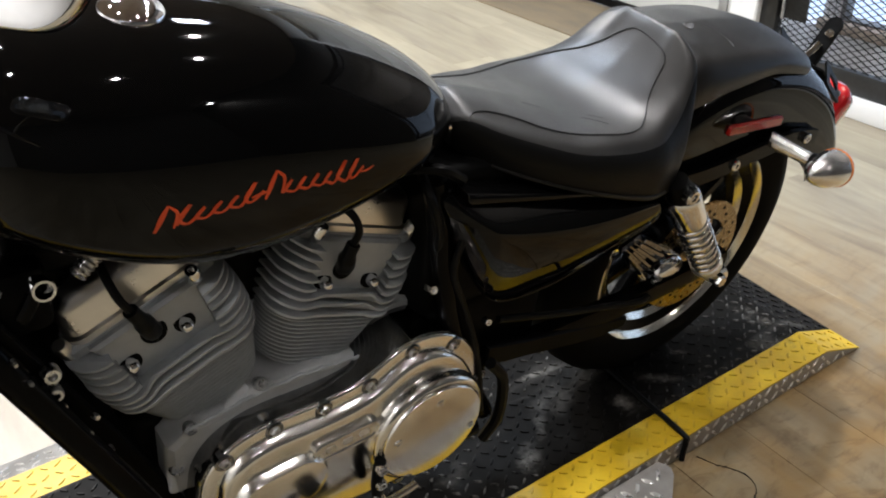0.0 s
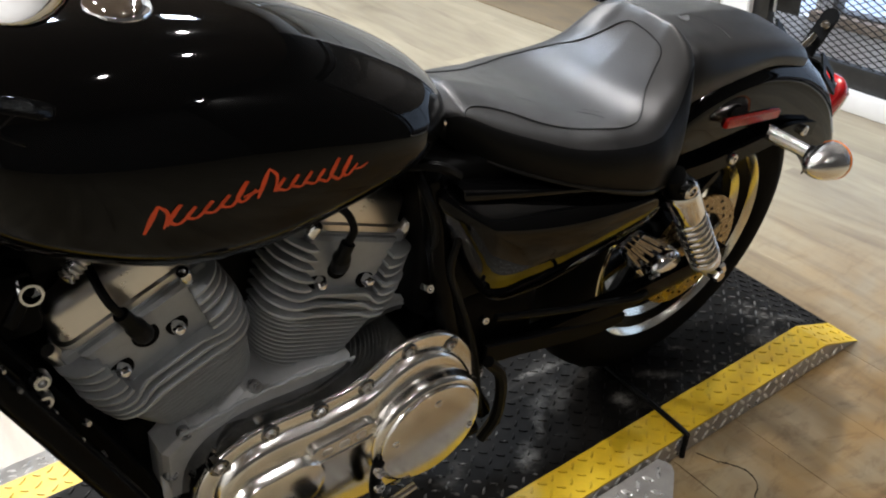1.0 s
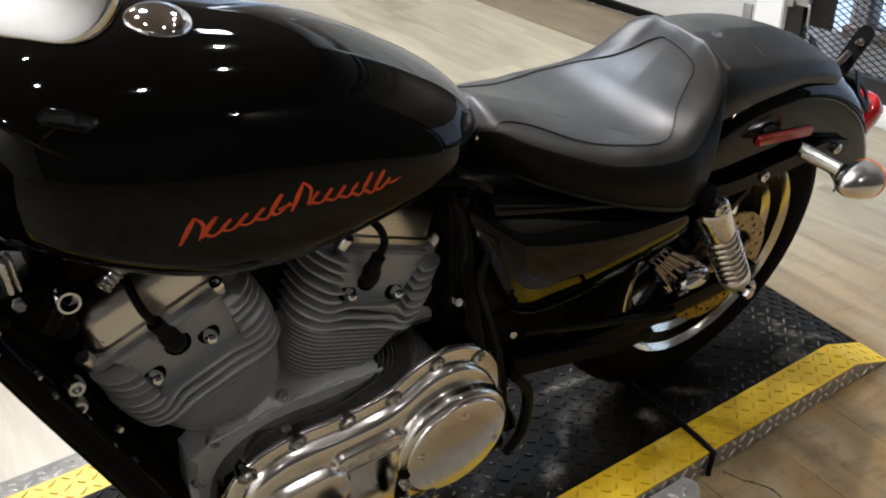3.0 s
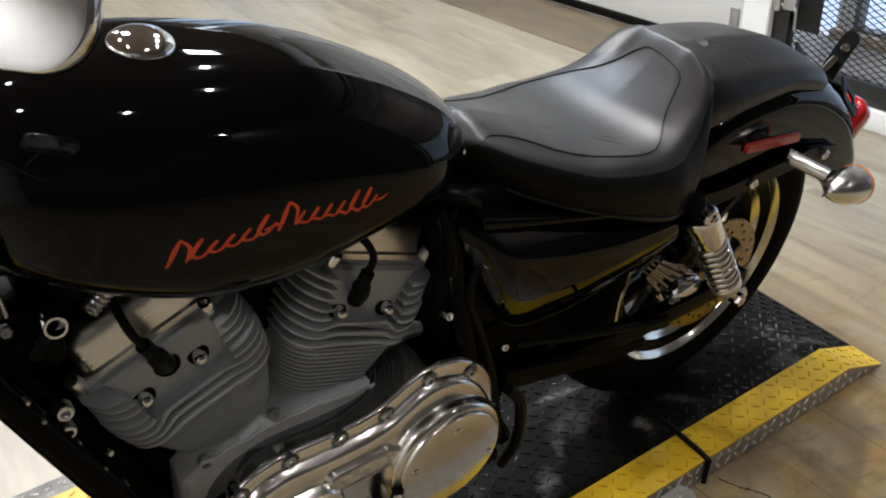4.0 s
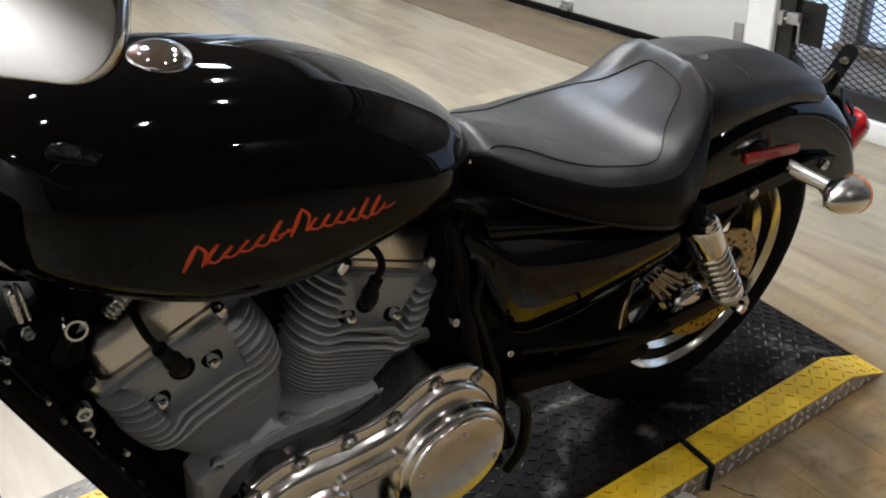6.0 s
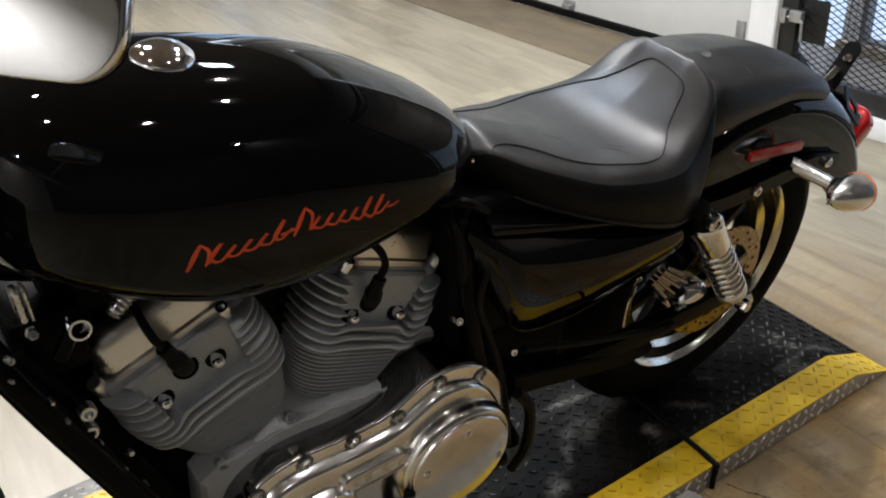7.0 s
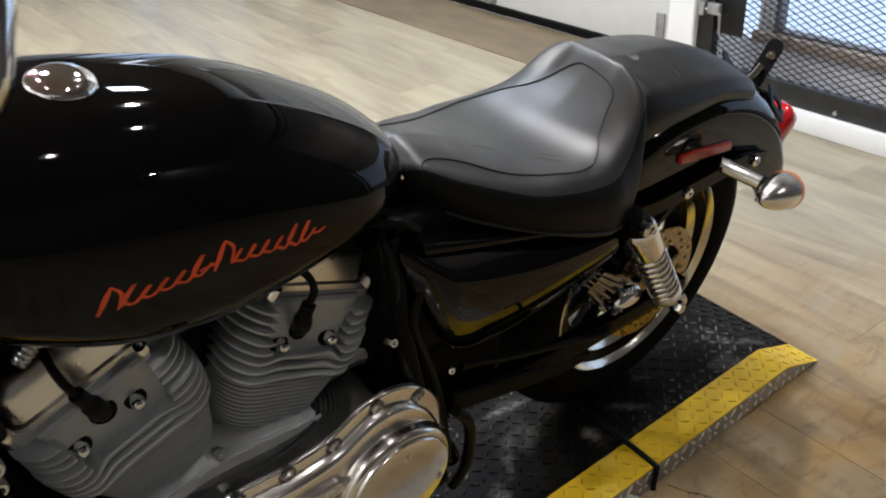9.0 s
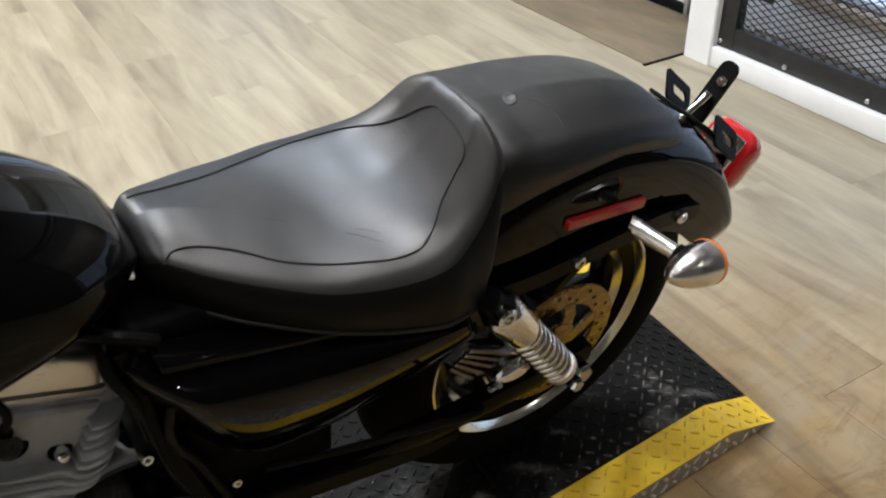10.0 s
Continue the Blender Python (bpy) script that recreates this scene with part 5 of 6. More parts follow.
# ---- side cover and the parts under the seat
SIDE = [(-0.600, 0.632), (-0.590, 0.646), (-0.50, 0.618), (-0.40, 0.592), (-0.30, 0.568), (-0.246, 0.549), (-0.212, 0.528), (-0.192, 0.488), (-0.184, 0.460), (-0.238, 0.444), (-0.300, 0.431), (-0.345, 0.424), (-0.395, 0.419), (-0.458, 0.424), (-0.492, 0.438), (-0.520, 0.467), (-0.548, 0.515), (-0.578, 0.578)]
side_line = [(p.x, p.z) for p in smooth_line([(x, 0, z) for x, z in SIDE + SIDE[:1]], 4)[:-1]]
for s in (-1, 1):
    bm = bmesh.new()
    rings = [[Vector((x, s * 0.080, z)) for x, z in side_line], [Vector((x, s * 0.108, z)) for x, z in side_line]]
    for t in (0.012, 0.03, 0.055, 0.09, 0.14, 0.21, 0.32, 0.46, 0.64, 0.84, 0.97):
        ring = []
        for x, z in side_line:
            sx = min(max(x, -0.535), -0.240)
            sz = 0.543 + 0.9 * max(0, -0.30 - sx) ** 2
            ring.append(Vector((x + (sx - x) * t, s * (0.106 + 0.042 * (1 - (1 - t) ** 1.75)), z + (sz - z) * t)))
        rings.append(ring)
    loft(bm, rings)
    part("side_cover", bm, PAINT, bike, "gloss black side cover", angle=70)
bm = bmesh.new()
box(bm, -0.56, -0.24, -0.10, 0.10, 0.44, 0.62, 0.02)
box(bm, -0.30, -0.16, -0.10, 0.10, 0.46, 0.60, 0.02)
part("battery_box", bm, SATIN, bike, "satin black battery box")
bm = bmesh.new()
pts = [(-0.575, 0.652), (-0.46, 0.618), (-0.34, 0.584), (-0.21, 0.548), (-0.20, 0.532), (-0.34, 0.566), (-0.46, 0.600), (-0.575, 0.632)]
slab(bm, pts, [(-0.090, 0), (-0.112, 0), (-0.118, 0.0015), (-0.1215, 0.004), (-0.1225, 0.007)])
part("seat_rail", bm, PAINT, bike, "black frame rail under the seat", angle=80)

# frame tubes
for name, pts, r in (
    ("backbone", [(-1.16, 0, 0.76), (-0.95, 0, 0.68), (-0.70, 0, 0.66), (-0.50, 0, 0.64)], 0.026),
    ("frame_tube", [(-1.15, -0.03, 0.74), (-1.102, -0.075, 0.62), (-1.020, -0.105, 0.42), (-0.962, -0.115, 0.27), (-0.925, -0.115, 0.215), (-0.86, -0.115, 0.195), (-0.50, -0.115, 0.195)], 0.0165),
    ("frame_tube", [(-1.15, 0.03, 0.74), (-1.102, 0.075, 0.62), (-1.020, 0.105, 0.42), (-0.962, 0.115, 0.27), (-0.925, 0.115, 0.215), (-0.86, 0.115, 0.195), (-0.50, 0.115, 0.195)], 0.0165),
    ("frame_tube", [(-0.60, -0.085, 0.66), (-0.585, -0.092, 0.56), (-0.565, -0.10, 0.44), (-0.52, -0.105, 0.30), (-0.48, -0.11, 0.21)], 0.0155),
    ("frame_tube", [(-0.60, 0.085, 0.66), (-0.585, 0.092, 0.56), (-0.565, 0.10, 0.44), (-0.52, 0.105, 0.30), (-0.48, 0.11, 0.21)], 0.0155),
):
    bm = bmesh.new()
    tube(bm, smooth_line(pts, 6), r, 14)
    part(name, bm, FRAME, bike, "black enamelled frame tube", angle=60)

# ---- engine: a 45 degree twin
CRANK = Vector((-0.815, 0, 0.270))
bm = bmesh.new()
slab(bm, belt((-0.815, 0.275), 0.125, (-0.60, 0.285), 0.125, 18), [(-0.060, 0.006), (-0.056, 0), (0.095, 0), (0.10, 0.006)])
crankcase = part("crankcase", bm, CASE, bike, "grey powder-coated crankcase", angle=40)
bm = bmesh.new()
slab(bm, [(-0.955, 0.30), (-0.952, 0.386), (-0.915, 0.412), (-0.875, 0.408), (-0.845, 0.430), (-0.80, 0.426), (-0.76, 0.424), (-0.71, 0.414), (-0.66, 0.412), (-0.61, 0.396), (-0.575, 0.36), (-0.57, 0.30)], [(-0.084, 0.007), (-0.078, 0.001), (-0.074, 0), (0.08, 0)])
part("case_deck", bm, CASE, crankcase, "grey cylinder deck", angle=30)
for x, z in ((-0.922, 0.405), (-0.832, 0.432), (-0.945, 0.345)):
    bolt("bolt", (x, -0.078, z), (0, -0.8, 0.6), 0.0085, 0.009, STEEL, crankcase)

bm = bmesh.new()
tube(bm, [(-0.93 + 0.30 * k / 60, -0.0835, 0.408 + 0.014 * min(1, k / 20) - 0.016 * max(0, (k - 30) / 30) + 0.0012 * math.sin(k * 0.9) + 0.0009 * math.sin(k * 2.3)) for k in range(61)], 0.0028, 8)
part("gasket", bm, ENGINE, crankcase, "uneven gasket edge along the cylinder deck")


def fin_outline(w, d, r, n=5):
    """A fin in its own plane, x fore and aft, y to the bike's right, its left edge in short steps."""
    pts = rounded(0, 0, w, d, r, n)
    out = []
    for i, p in enumerate(pts):
        out.append(p)
        q = pts[(i + 1) % len(pts)]
        if p[1] < -d / 2 + 1e-4 and q[1] < -d / 2 + 1e-4 and q[0] - p[0] > 0.03:
            out += [(p[0] + (q[0] - p[0]) * t / 16, -d / 2) for t in range(1, 16)]
    return out


def clipped(outline, x0, side):
    """The part of an outline with side * x beyond x0."""
    out = []
    for p, q in zip(outline, outline[1:] + outline[:1]):
        a, b = side * p[0] - x0, side * q[0] - x0
        if a >= 0:
            out.append(p)
        if a * b < 0:
            t = a / (a - b)
            out.append((p[0] + (q[0] - p[0]) * t, p[1] + (q[1] - p[1]) * t))
    return out


def sway(v, rear):
    """Height of a head fin along its length: raised under the flat boss, dipping beside it, most on the outer side."""
    u = abs(v)
    t = min(max((u - 0.34) / 0.26, 0), 1)
    e = min(max((u - 0.62) / 0.38, 0), 1)
    outer = (v > 0) == rear
    drop, lift = (0.015, 0.010) if outer else (0.007, 0.006)
    return 0.007 - drop * t * t * (3 - 2 * t) + lift * e * e * (3 - 2 * e)


def cylinder(name, lean, label):
    cyl = empty(name, None, label=label)
    cyl.parent = bike
    cyl.matrix_local = pose(*CRANK, 0, lean, 0)
    rear = lean > 0
    # satin black core carries the shade between the fins in its colour
    bm = bmesh.new()
    lathe(bm, [(0.115, 0.050), (0.255, 0.050)], Matrix.Identity(4), 36)
    part("barrel", bm, SATIN, cyl, "barrel core blackened to shade the fin gaps")
    for k in range(12):
        z = 0.160 + k * 0.0066
        w = 0.128 + 0.046 * (k / 11) ** 0.8
        bm = bmesh.new()
        rings = []
        for dz, ins in ((-0.0011, 0.0016), (-0.0006, 0.0), (0.0006, 0.0), (0.0011, 0.0016)):
            rings.append([Vector((x, y, z + dz)) for x, y in offset(fin_outline(w, 0.132 + 0.018 * k / 11, 0.038), ins)])
        loft(bm, rings)
        part("cooling_fin", bm, ENGINE, cyl, angle=30)
    # head: a flat boss set back between notched fins
    bm = bmesh.new()
    slab(bm, [(-0.046, 0.246), (0.046, 0.246), (0.060, 0.300), (0.068, 0.342), (-0.068, 0.342), (-0.060, 0.300)], [(-0.062, 0.004), (-0.058, 0), (0.062, 0), (0.066, 0.004)])
    part("cylinder_head", bm, ENGINE, cyl, "grey cylinder head", angle=40)
    for k in range(8):
        z = 0.2420 + k * 0.0128
        w = 0.182 + 0.016 * math.sin(math.pi * min(k + 0.5, 6) / 8)
        d = 0.154 + 0.008 * (k < 5)
        amp = (0.3, 0.65, 0.95, 1.0, 1.0, 1.0, 1.0, 0.8)[k]
        whole = fin_outline(w, d, 0.030)
        for outline in [whole] if k < 3 else [clipped(whole, 0.048 + 0.0012 * k, -1), clipped(whole, 0.048 + 0.0012 * k, 1)]:
            bm = bmesh.new()
            rings = []
            for dz, ins in ((-0.0026, 0.0026), (-0.0015, 0.0), (0.0015, 0.0), (0.0026, 0.0026)):
                rings.append([Vector((x, y, z + dz + amp * sway(x / (w / 2), rear) * min(1, max(0, 0.5 - y / d)))) for x, y in offset(outline, ins)])
            loft(bm, rings)
            part("head_fin", bm, ENGINE, cyl, angle=30)
    bm = bmesh.new()
    slab(bm, rounded(0, 0.339, 0.176, 0.018, 0.004, 3), [(-0.052, 0.004), (-0.047, 0), (0.074, 0)])
    part("head_top", bm, ENGINE, cyl, angle=30)
    # two-step rocker cover
    bm = bmesh.new()
    rings = []
    for z, w, d, r in ((0.343, 0.162, 0.098, 0.018), (0.345, 0.166, 0.102, 0.020), (0.353, 0.166, 0.102, 0.020), (0.355, 0.158, 0.094, 0.018),
                       (0.384, 0.154, 0.088, 0.018), (0.393, 0.148, 0.080, 0.018), (0.398, 0.130, 0.064, 0.016)):
        rings.append([Vector((x, y, z)) for x, y in rounded(0, 0, w, d, r, 5)])
    loft(bm, rings)
    rocker = part("rocker_cover", bm, SOFTCHROME, cyl, "polished rocker cover", angle=35)
    bm = bmesh.new()
    lathe(bm, [(-0.022, 0.0085), (0.008, 0.0085), (0.010, 0.007)], along((0.088 if rear else -0.088, -0.044, 0.352), (0, -0.25, 1)), 14)
    part("lug", bm, SOFTCHROME, rocker)
    bolt("bolt", (-0.066 if rear else 0.062, -0.062, 0.350), (0, -0.3, 1), 0.0085, 0.012, CHROME, rocker)
    for x, z in ((-0.032, 0.282), (0.038, 0.286)) if rear else ((-0.046, 0.297), (0.024, 0.301)):
        # flat black disc paints the shade of the bolt's counterbore
        bm = bmesh.new()
        lathe(bm, [(-0.003, 0.0125), (0.0012, 0.0125), (0.0016, 0.010)], along((x, -0.062, z), (0, -1, 0.2)), 18)
        part("bolt_recess", bm, SATIN, cyl, angle=30)
        bm = bmesh.new()
        lathe(bm, [(0.0, 0.0078), (0.011, 0.0076), (0.015, 0.0058), (0.017, 0.003)], along((x, -0.062, z), (0, -1, 0.2)), 14)
        part("head_bolt", bm, CHROME, cyl, "chrome acorn bolt", angle=50)
    # flat black disc for the shade in the spark plug hole, and boot
    bm = bmesh.new()
    lathe(bm, [(-0.004, 0.015), (0.001, 0.015), (0.0014, 0.012)], along((-0.009, -0.062, 0.302) if rear else (-0.007, -0.062, 0.316), (0, -1, 0.2)), 20)
    part("plug_recess", bm, SATIN, cyl, angle=30)
    bm = bmesh.new()
    tube(bm, smooth_line([(-0.009, -0.058, 0.302), (-0.018, -0.074, 0.313), (-0.029, -0.083, 0.330), (-0.030, -0.085, 0.350)] if rear else [(-0.007, -0.058, 0.316), (-0.007, -0.073, 0.330), (-0.007, -0.080, 0.352), (-0.009, -0.082, 0.378)], 4), [0.0110] * 9 + [0.0085] * 4, 12)
    part("plug_boot", bm, HOSE, cyl, "black spark plug boot")
    return cyl


cylinder("rear_cylinder", 22.5, "grey finned rear cylinder with polished rocker cover")
cylinder("front_cylinder", -22.5, "grey finned front cylinder with polished rocker cover")
for lean, pts in ((22.5, [(-0.030, -0.085, 0.350), (-0.030, -0.085, 0.368), (-0.042, -0.080, 0.384), (-0.060, -0.068, 0.392), (-0.085, -0.045, 0.400)]), (-22.5, [(-0.009, -0.082, 0.378), (-0.010, -0.080, 0.398), (-0.008, -0.065, 0.414), (-0.004, -0.040, 0.425)])):
    bm = bmesh.new()
    tube(bm, smooth_line([pose(*CRANK, 0, lean, 0) @ Vector(p) for p in pts], 6), 0.0048, 8)
    part("plug_lead", bm, HOSE, bike, "black ignition lead")

# primary drive: black inner case, polished outer cover
OUT = [(p.x, p.z) for p in smooth_line([(x, 0, z) for x, z in ((-0.934, 0.300), (-0.926, 0.345), (-0.905, 0.376), (-0.872, 0.394), (-0.834, 0.400), (-0.766, 0.397), (-0.715, 0.401), (-0.685, 0.415), (-0.655, 0.431), (-0.618, 0.436), (-0.578, 0.424), (-0.543, 0.393),
       (-0.514, 0.345), (-0.499, 0.290), (-0.498, 0.235), (-0.516, 0.186), (-0.555, 0.160), (-0.63, 0.156), (-0.73, 0.166), (-0.83, 0.186), (-0.895, 0.215), (-0.928, 0.258), (-0.934, 0.300))], 3)[:-1]]
bm = bmesh.new()
slab(bm, OUT, [(-0.048, -0.004), (-0.080, -0.004), (-0.1132, -0.0028)])
inner = part("inner_primary", bm, DARKPOLISH, bike, "dark polished wall of the inner primary case", angle=40)
bm = bmesh.new()
slab(bm, OUT, [(-0.012, -0.013), (-0.048, -0.015), (-0.053, -0.012)])
part("case_flange", bm, CASE, inner, "grey flange behind the polished wall", angle=40)
bm = bmesh.new()
slab(bm, OUT, [(-0.1130, -0.0015), (-0.1165, -0.0020), (-0.1190, 0.000), (-0.1203, 0.003), (-0.1206, 0.018), (-0.1300, 0.021), (-0.1345, 0.025), (-0.1355, 0.032), (-0.1360, 0.060)])
primary = part("primary_cover", bm, POLISHED, bike, "polished aluminium primary cover", angle=50)
bm = bmesh.new()
DC = (-0.616, 0.292)
circ = [(DC[0] + 0.089 * math.cos(2 * math.pi * k / 56), DC[1] + 0.089 * math.sin(2 * math.pi * k / 56)) for k in range(56)]
slab(bm, circ, [(-0.125, -0.004), (-0.148, -0.002), (-0.154, 0.001), (-0.156, 0.0055), (-0.1535, 0.0065)])
part("clutch_housing", bm, POLISHED, primary, angle=40)
bm = bmesh.new()
slab(bm, circ, [(-0.150, 0.0075), (-0.158, 0.0075), (-0.1605, 0.0095), (-0.163, 0.024), (-0.1645, 0.05), (-0.165, 0.08)])
derby = part("clutch_cover", bm, POLISHED, primary, "round polished clutch cover", angle=40)
for x, z in ((-0.612, 0.350), (-0.676, 0.309), (-0.552, 0.272)):
    bolt("screw", (x, -0.1605, z), (0, -1, 0), 0.0068, 0.004, CHROME, derby)
bm = bmesh.new()
slab(bm, rounded(-0.836, 0.298, 0.130, 0.084, 0.041, 8, math.radians(3)), [(-0.125, -0.004), (-0.142, 0), (-0.148, 0.004), (-0.150, 0.012)])
part("sprocket_cover", bm, POLISHED, primary, "raised oval boss", angle=40)
bm = bmesh.new()
slab(bm, rounded(-0.744, 0.336, 0.100, 0.034, 0.016, 8, math.radians(2)), [(-0.125, 0), (-0.1425, 0), (-0.1445, 0.002), (-0.1445, 0.004), (-0.1425, 0.006)])
part("inspection_plate", bm, POLISHED, primary, "oval inspection plate", angle=40)
for k in range(3):
    bm = bmesh.new()
    slab(bm, rounded(-0.768 + k * 0.025, 0.335 + k * 0.001, 0.014, 0.010, 0.003, 3), [(-0.1415, 0), (-0.1432, 0), (-0.1436, 0.001)])
    part("emblem_bar", bm, CAST, primary)
for x, z in ((-0.900, 0.371), (-0.834, 0.390), (-0.766, 0.388), (-0.699, 0.394), (-0.635, 0.423), (-0.567, 0.402), (-0.510, 0.312), (-0.508, 0.235), (-0.555, 0.170), (-0.64, 0.166), (-0.74, 0.176), (-0.85, 0.200), (-0.922, 0.255)):
    bm = bmesh.new()
    lathe(bm, [(0.0, 0.0125), (0.012, 0.0125), (0.0135, 0.011), (0.0135, 0.0085), (0.009, 0.0082)], along((x, -0.109, z), (0, -1, 0)), 18)
    boss = part("bolt_boss", bm, DARKPOLISH, primary, "dark recessed bolt boss", angle=30)
    bolt("bolt", (x, -0.1165, z), (0, -1, 0), 0.0070, 0.009, STEEL, boss, hexed=True)

# shift lever and linkage under the cover
bm = bmesh.new()
tube(bm, smooth_line([(-0.700, -0.158, 0.205), (-0.705, -0.160, 0.245), (-0.700, -0.158, 0.285)], 4), 0.0085, 10)
lev = part("shift_lever", bm, SATIN, bike, "black shift lever with chrome bolts")
for z in (0.212, 0.245, 0.276):
    bolt("bolt", (-0.703, -0.166, z), (0, -1, 0), 0.0085, 0.006, CHROME, lev)
bm = bmesh.new()
tube(bm, [(-0.64, -0.165, 0.20), (-0.70, -0.168, 0.195), (-0.79, -0.168, 0.178), (-0.88, -0.160, 0.165)], 0.0055, 10)
part("shift_rod", bm, CHROME, lev, "chrome shift rod")
bm = bmesh.new()
lathe(bm, [(0, 0.012), (0.01, 0.019), (0.085, 0.021), (0.095, 0.016)], along((-0.76, -0.17, 0.185), (0, -1, 0.05)), 20)
part("foot_peg", bm, HOSE, bike, "black rubber foot peg")

# bits round the front of the engine: horn bracket, coil, choke, hose clips
for p, d, r, h, mt in (((-1.053, -0.082, 0.572), (0, -1, 0.2), 0.0095, 0.010, STEEL), ((-1.054, -0.082, 0.545), (0, -1, 0.2), 0.0085, 0.010, STEEL), ((-1.081, -0.080, 0.687), (0, -1, 0.4), 0.006, 0.008, STEEL),
                       ((-1.025, -0.080, 0.719), (0, -1, 0.4), 0.0045, 0.006, CHROME), ((-1.086, -0.080, 0.604), (0.3, -1, 0.4), 0.003, 0.006, CHROME), ((-1.076, -0.080, 0.582), (0, -1, 0.4), 0.0035, 0.006, CHROME),
                       ((-0.555, -0.118, 0.575), (0, -1, 0.2), 0.006, 0.006, CHROME), ((-0.600, -0.098, 0.500), (0, -1, 0.4), 0.007, 0.010, CHROME), ((-0.520, -0.128, 0.430), (0, -1, 0.3), 0.006, 0.006, CHROME)):
    bolt("fitting", p, d, r, h, mt, bike, hexed=r < 0.008)
rf = random.Random(5)
for k in range(8):
    t = k / 7
    p = (-1.125 + 0.10 * t + 0.03 * rf.random(), -0.088 - 0.012 * rf.random(), 0.655 - 0.22 * t + 0.03 * rf.random())
    bolt("fitting", p, (0.3 * rf.random(), -1, 0.5 * rf.random()), 0.002 + 0.002 * rf.random(), 0.005, STEEL, bike, socket=k % 3 == 0)
bm = bmesh.new()
box(bm, -1.10, -1.03, -0.055, 0.04, 0.60, 0.68, 0.012)
part("horn", bm, SATIN, bike, "satin black horn")
bm = bmesh.new()
slab(bm, rounded(-1.053, 0.662, 0.014, 0.050, 0.006, 4, -0.55), [(-0.070, 0.003), (-0.074, 0), (-0.080, 0), (-0.083, 0.003)])
mount = part("engine_mount", bm, FRAME, bike, "black engine mount strap with a chrome eye", angle=40)
bolt("bolt", (-1.042, -0.082, 0.680), (0, -1, 0.25), 0.0045, 0.005, SATIN, mount)
bm = bmesh.new()
ring = [(0.0115 * math.cos(2 * math.pi * k / 24), 0.0115 * math.sin(2 * math.pi * k / 24)) for k in range(24)]
EYE = along((-1.042, -0.084, 0.679), (0, -1, 0.25))
loft(bm, [[EYE @ Vector((a * q, b * q, z)) for a, b in ring] for z, q in ((-0.01, 1.0), (0.006, 1.0), (0.008, 0.92), (0.008, 0.72), (-0.004, 0.66), (-0.004, 0.05))])
part("eye", bm, CHROME, mount, "chrome eye of the mount", angle=40)
for x, w in ((-1.0855, 0.0085), (-1.078, 0.0055)):
    bm = bmesh.new()
    slab(bm, rounded(x, 0.7215, w, 0.038, w * 0.45, 4, 0.06), [(-0.070, 0.001), (-0.078, 0), (-0.084, 0.0005), (-0.086, 0.002)])
    part("lug", bm, STEEL, mount, angle=40)
# ribbed choke sleeve over the front rocker cover
bm = bmesh.new()
prof = []
for k in range(7):
    prof += [(k * 0.0055, 0.0075), (k * 0.0055 + 0.0022, 0.0095), (k * 0.0055 + 0.0044, 0.0075)]
lathe(bm, prof, along((-1.010, -0.080, 0.678), (0.80, 0.1, 0.62)), 16)
part("sleeve", bm, STEEL, mount, "ribbed bright sleeve", angle=30)
for pts, r in (([(-0.60, -0.05, 0.66), (-0.615, -0.10, 0.65), (-0.60, -0.105, 0.60), (-0.585, -0.09, 0.52), (-0.56, -0.10, 0.44)], 0.006), ([(-0.57, -0.09, 0.66), (-0.565, -0.112, 0.60), (-0.575, -0.112, 0.53), (-0.55, -0.11, 0.46), (-0.52, -0.12, 0.36), (-0.50, -0.125, 0.24)], 0.005),
               ([(-0.63, -0.06, 0.67), (-0.60, -0.095, 0.68), (-0.565, -0.095, 0.655)], 0.007), ([(-0.50, -0.13, 0.34), (-0.475, -0.135, 0.30), (-0.47, -0.135, 0.22), (-0.49, -0.13, 0.17)], 0.009)):
    bm = bmesh.new()
    tube(bm, smooth_line(pts, 6), r, 8)
    part("hose", bm, HOSE, bike, "black rubber hose")

# side stand
bm = bmesh.new()
tube(bm, [(-0.86, -0.12, 0.19), (-0.80, -0.20, 0.10), (-0.76, -0.265, 0.052)], [0.012, 0.011, 0.010], 12)
lathe(bm, [(-0.003, 0.022), (0.003, 0.022), (0.004, 0.018)], pose(-0.755, -0.27, 0.052, -10, 0, 0), 20)
part("side_stand", bm, FRAME, bike, "black side stand on the deck")

# fork, handlebar and mirror, turned to the left
STEER = Matrix.Translation((-1.19, 0, 0.80)) @ pose(0, 0, 0, 0, 30, 0) @ pose(0, 0, 0, 0, 0, 22)
for s in (-1, 1):
    bm = bmesh.new()
    tube(bm, [STEER @ Vector((-0.045, s * 0.10, 0.02)), STEER @ Vector((-0.045, s * 0.10, -0.30)), STEER @ Vector((-0.045, s * 0.10, -0.56))], [0.0195, 0.0195, 0.0275], 20)
    part("fork_leg", bm, CHROME, bike, "chrome fork leg")
bm = bmesh.new()
box(bm, -0.07, 0.03, -0.13, 0.13, -0.015, 0.015, 0.01, STEER)
box(bm, -0.07, 0.03, -0.13, 0.13, -0.185, -0.155, 0.01, STEER)
part("triple_clamp", bm, FRAME, bike, "black triple clamp")
bm = bmesh.new()
lathe(bm, [(-0.19, 0.03), (0.02, 0.03)], STEER, 20)
part("steering_head", bm, FRAME, bike, "black steering head")
INV = BIKE.inverted()
bm = bmesh.new()
hb = [INV @ Vector(p) for p in ((-1.27, -0.10, 1.00), (-1.26, -0.28, 0.99), (-1.23, -0.42, 0.96), (-1.20, -0.54, 0.93))]
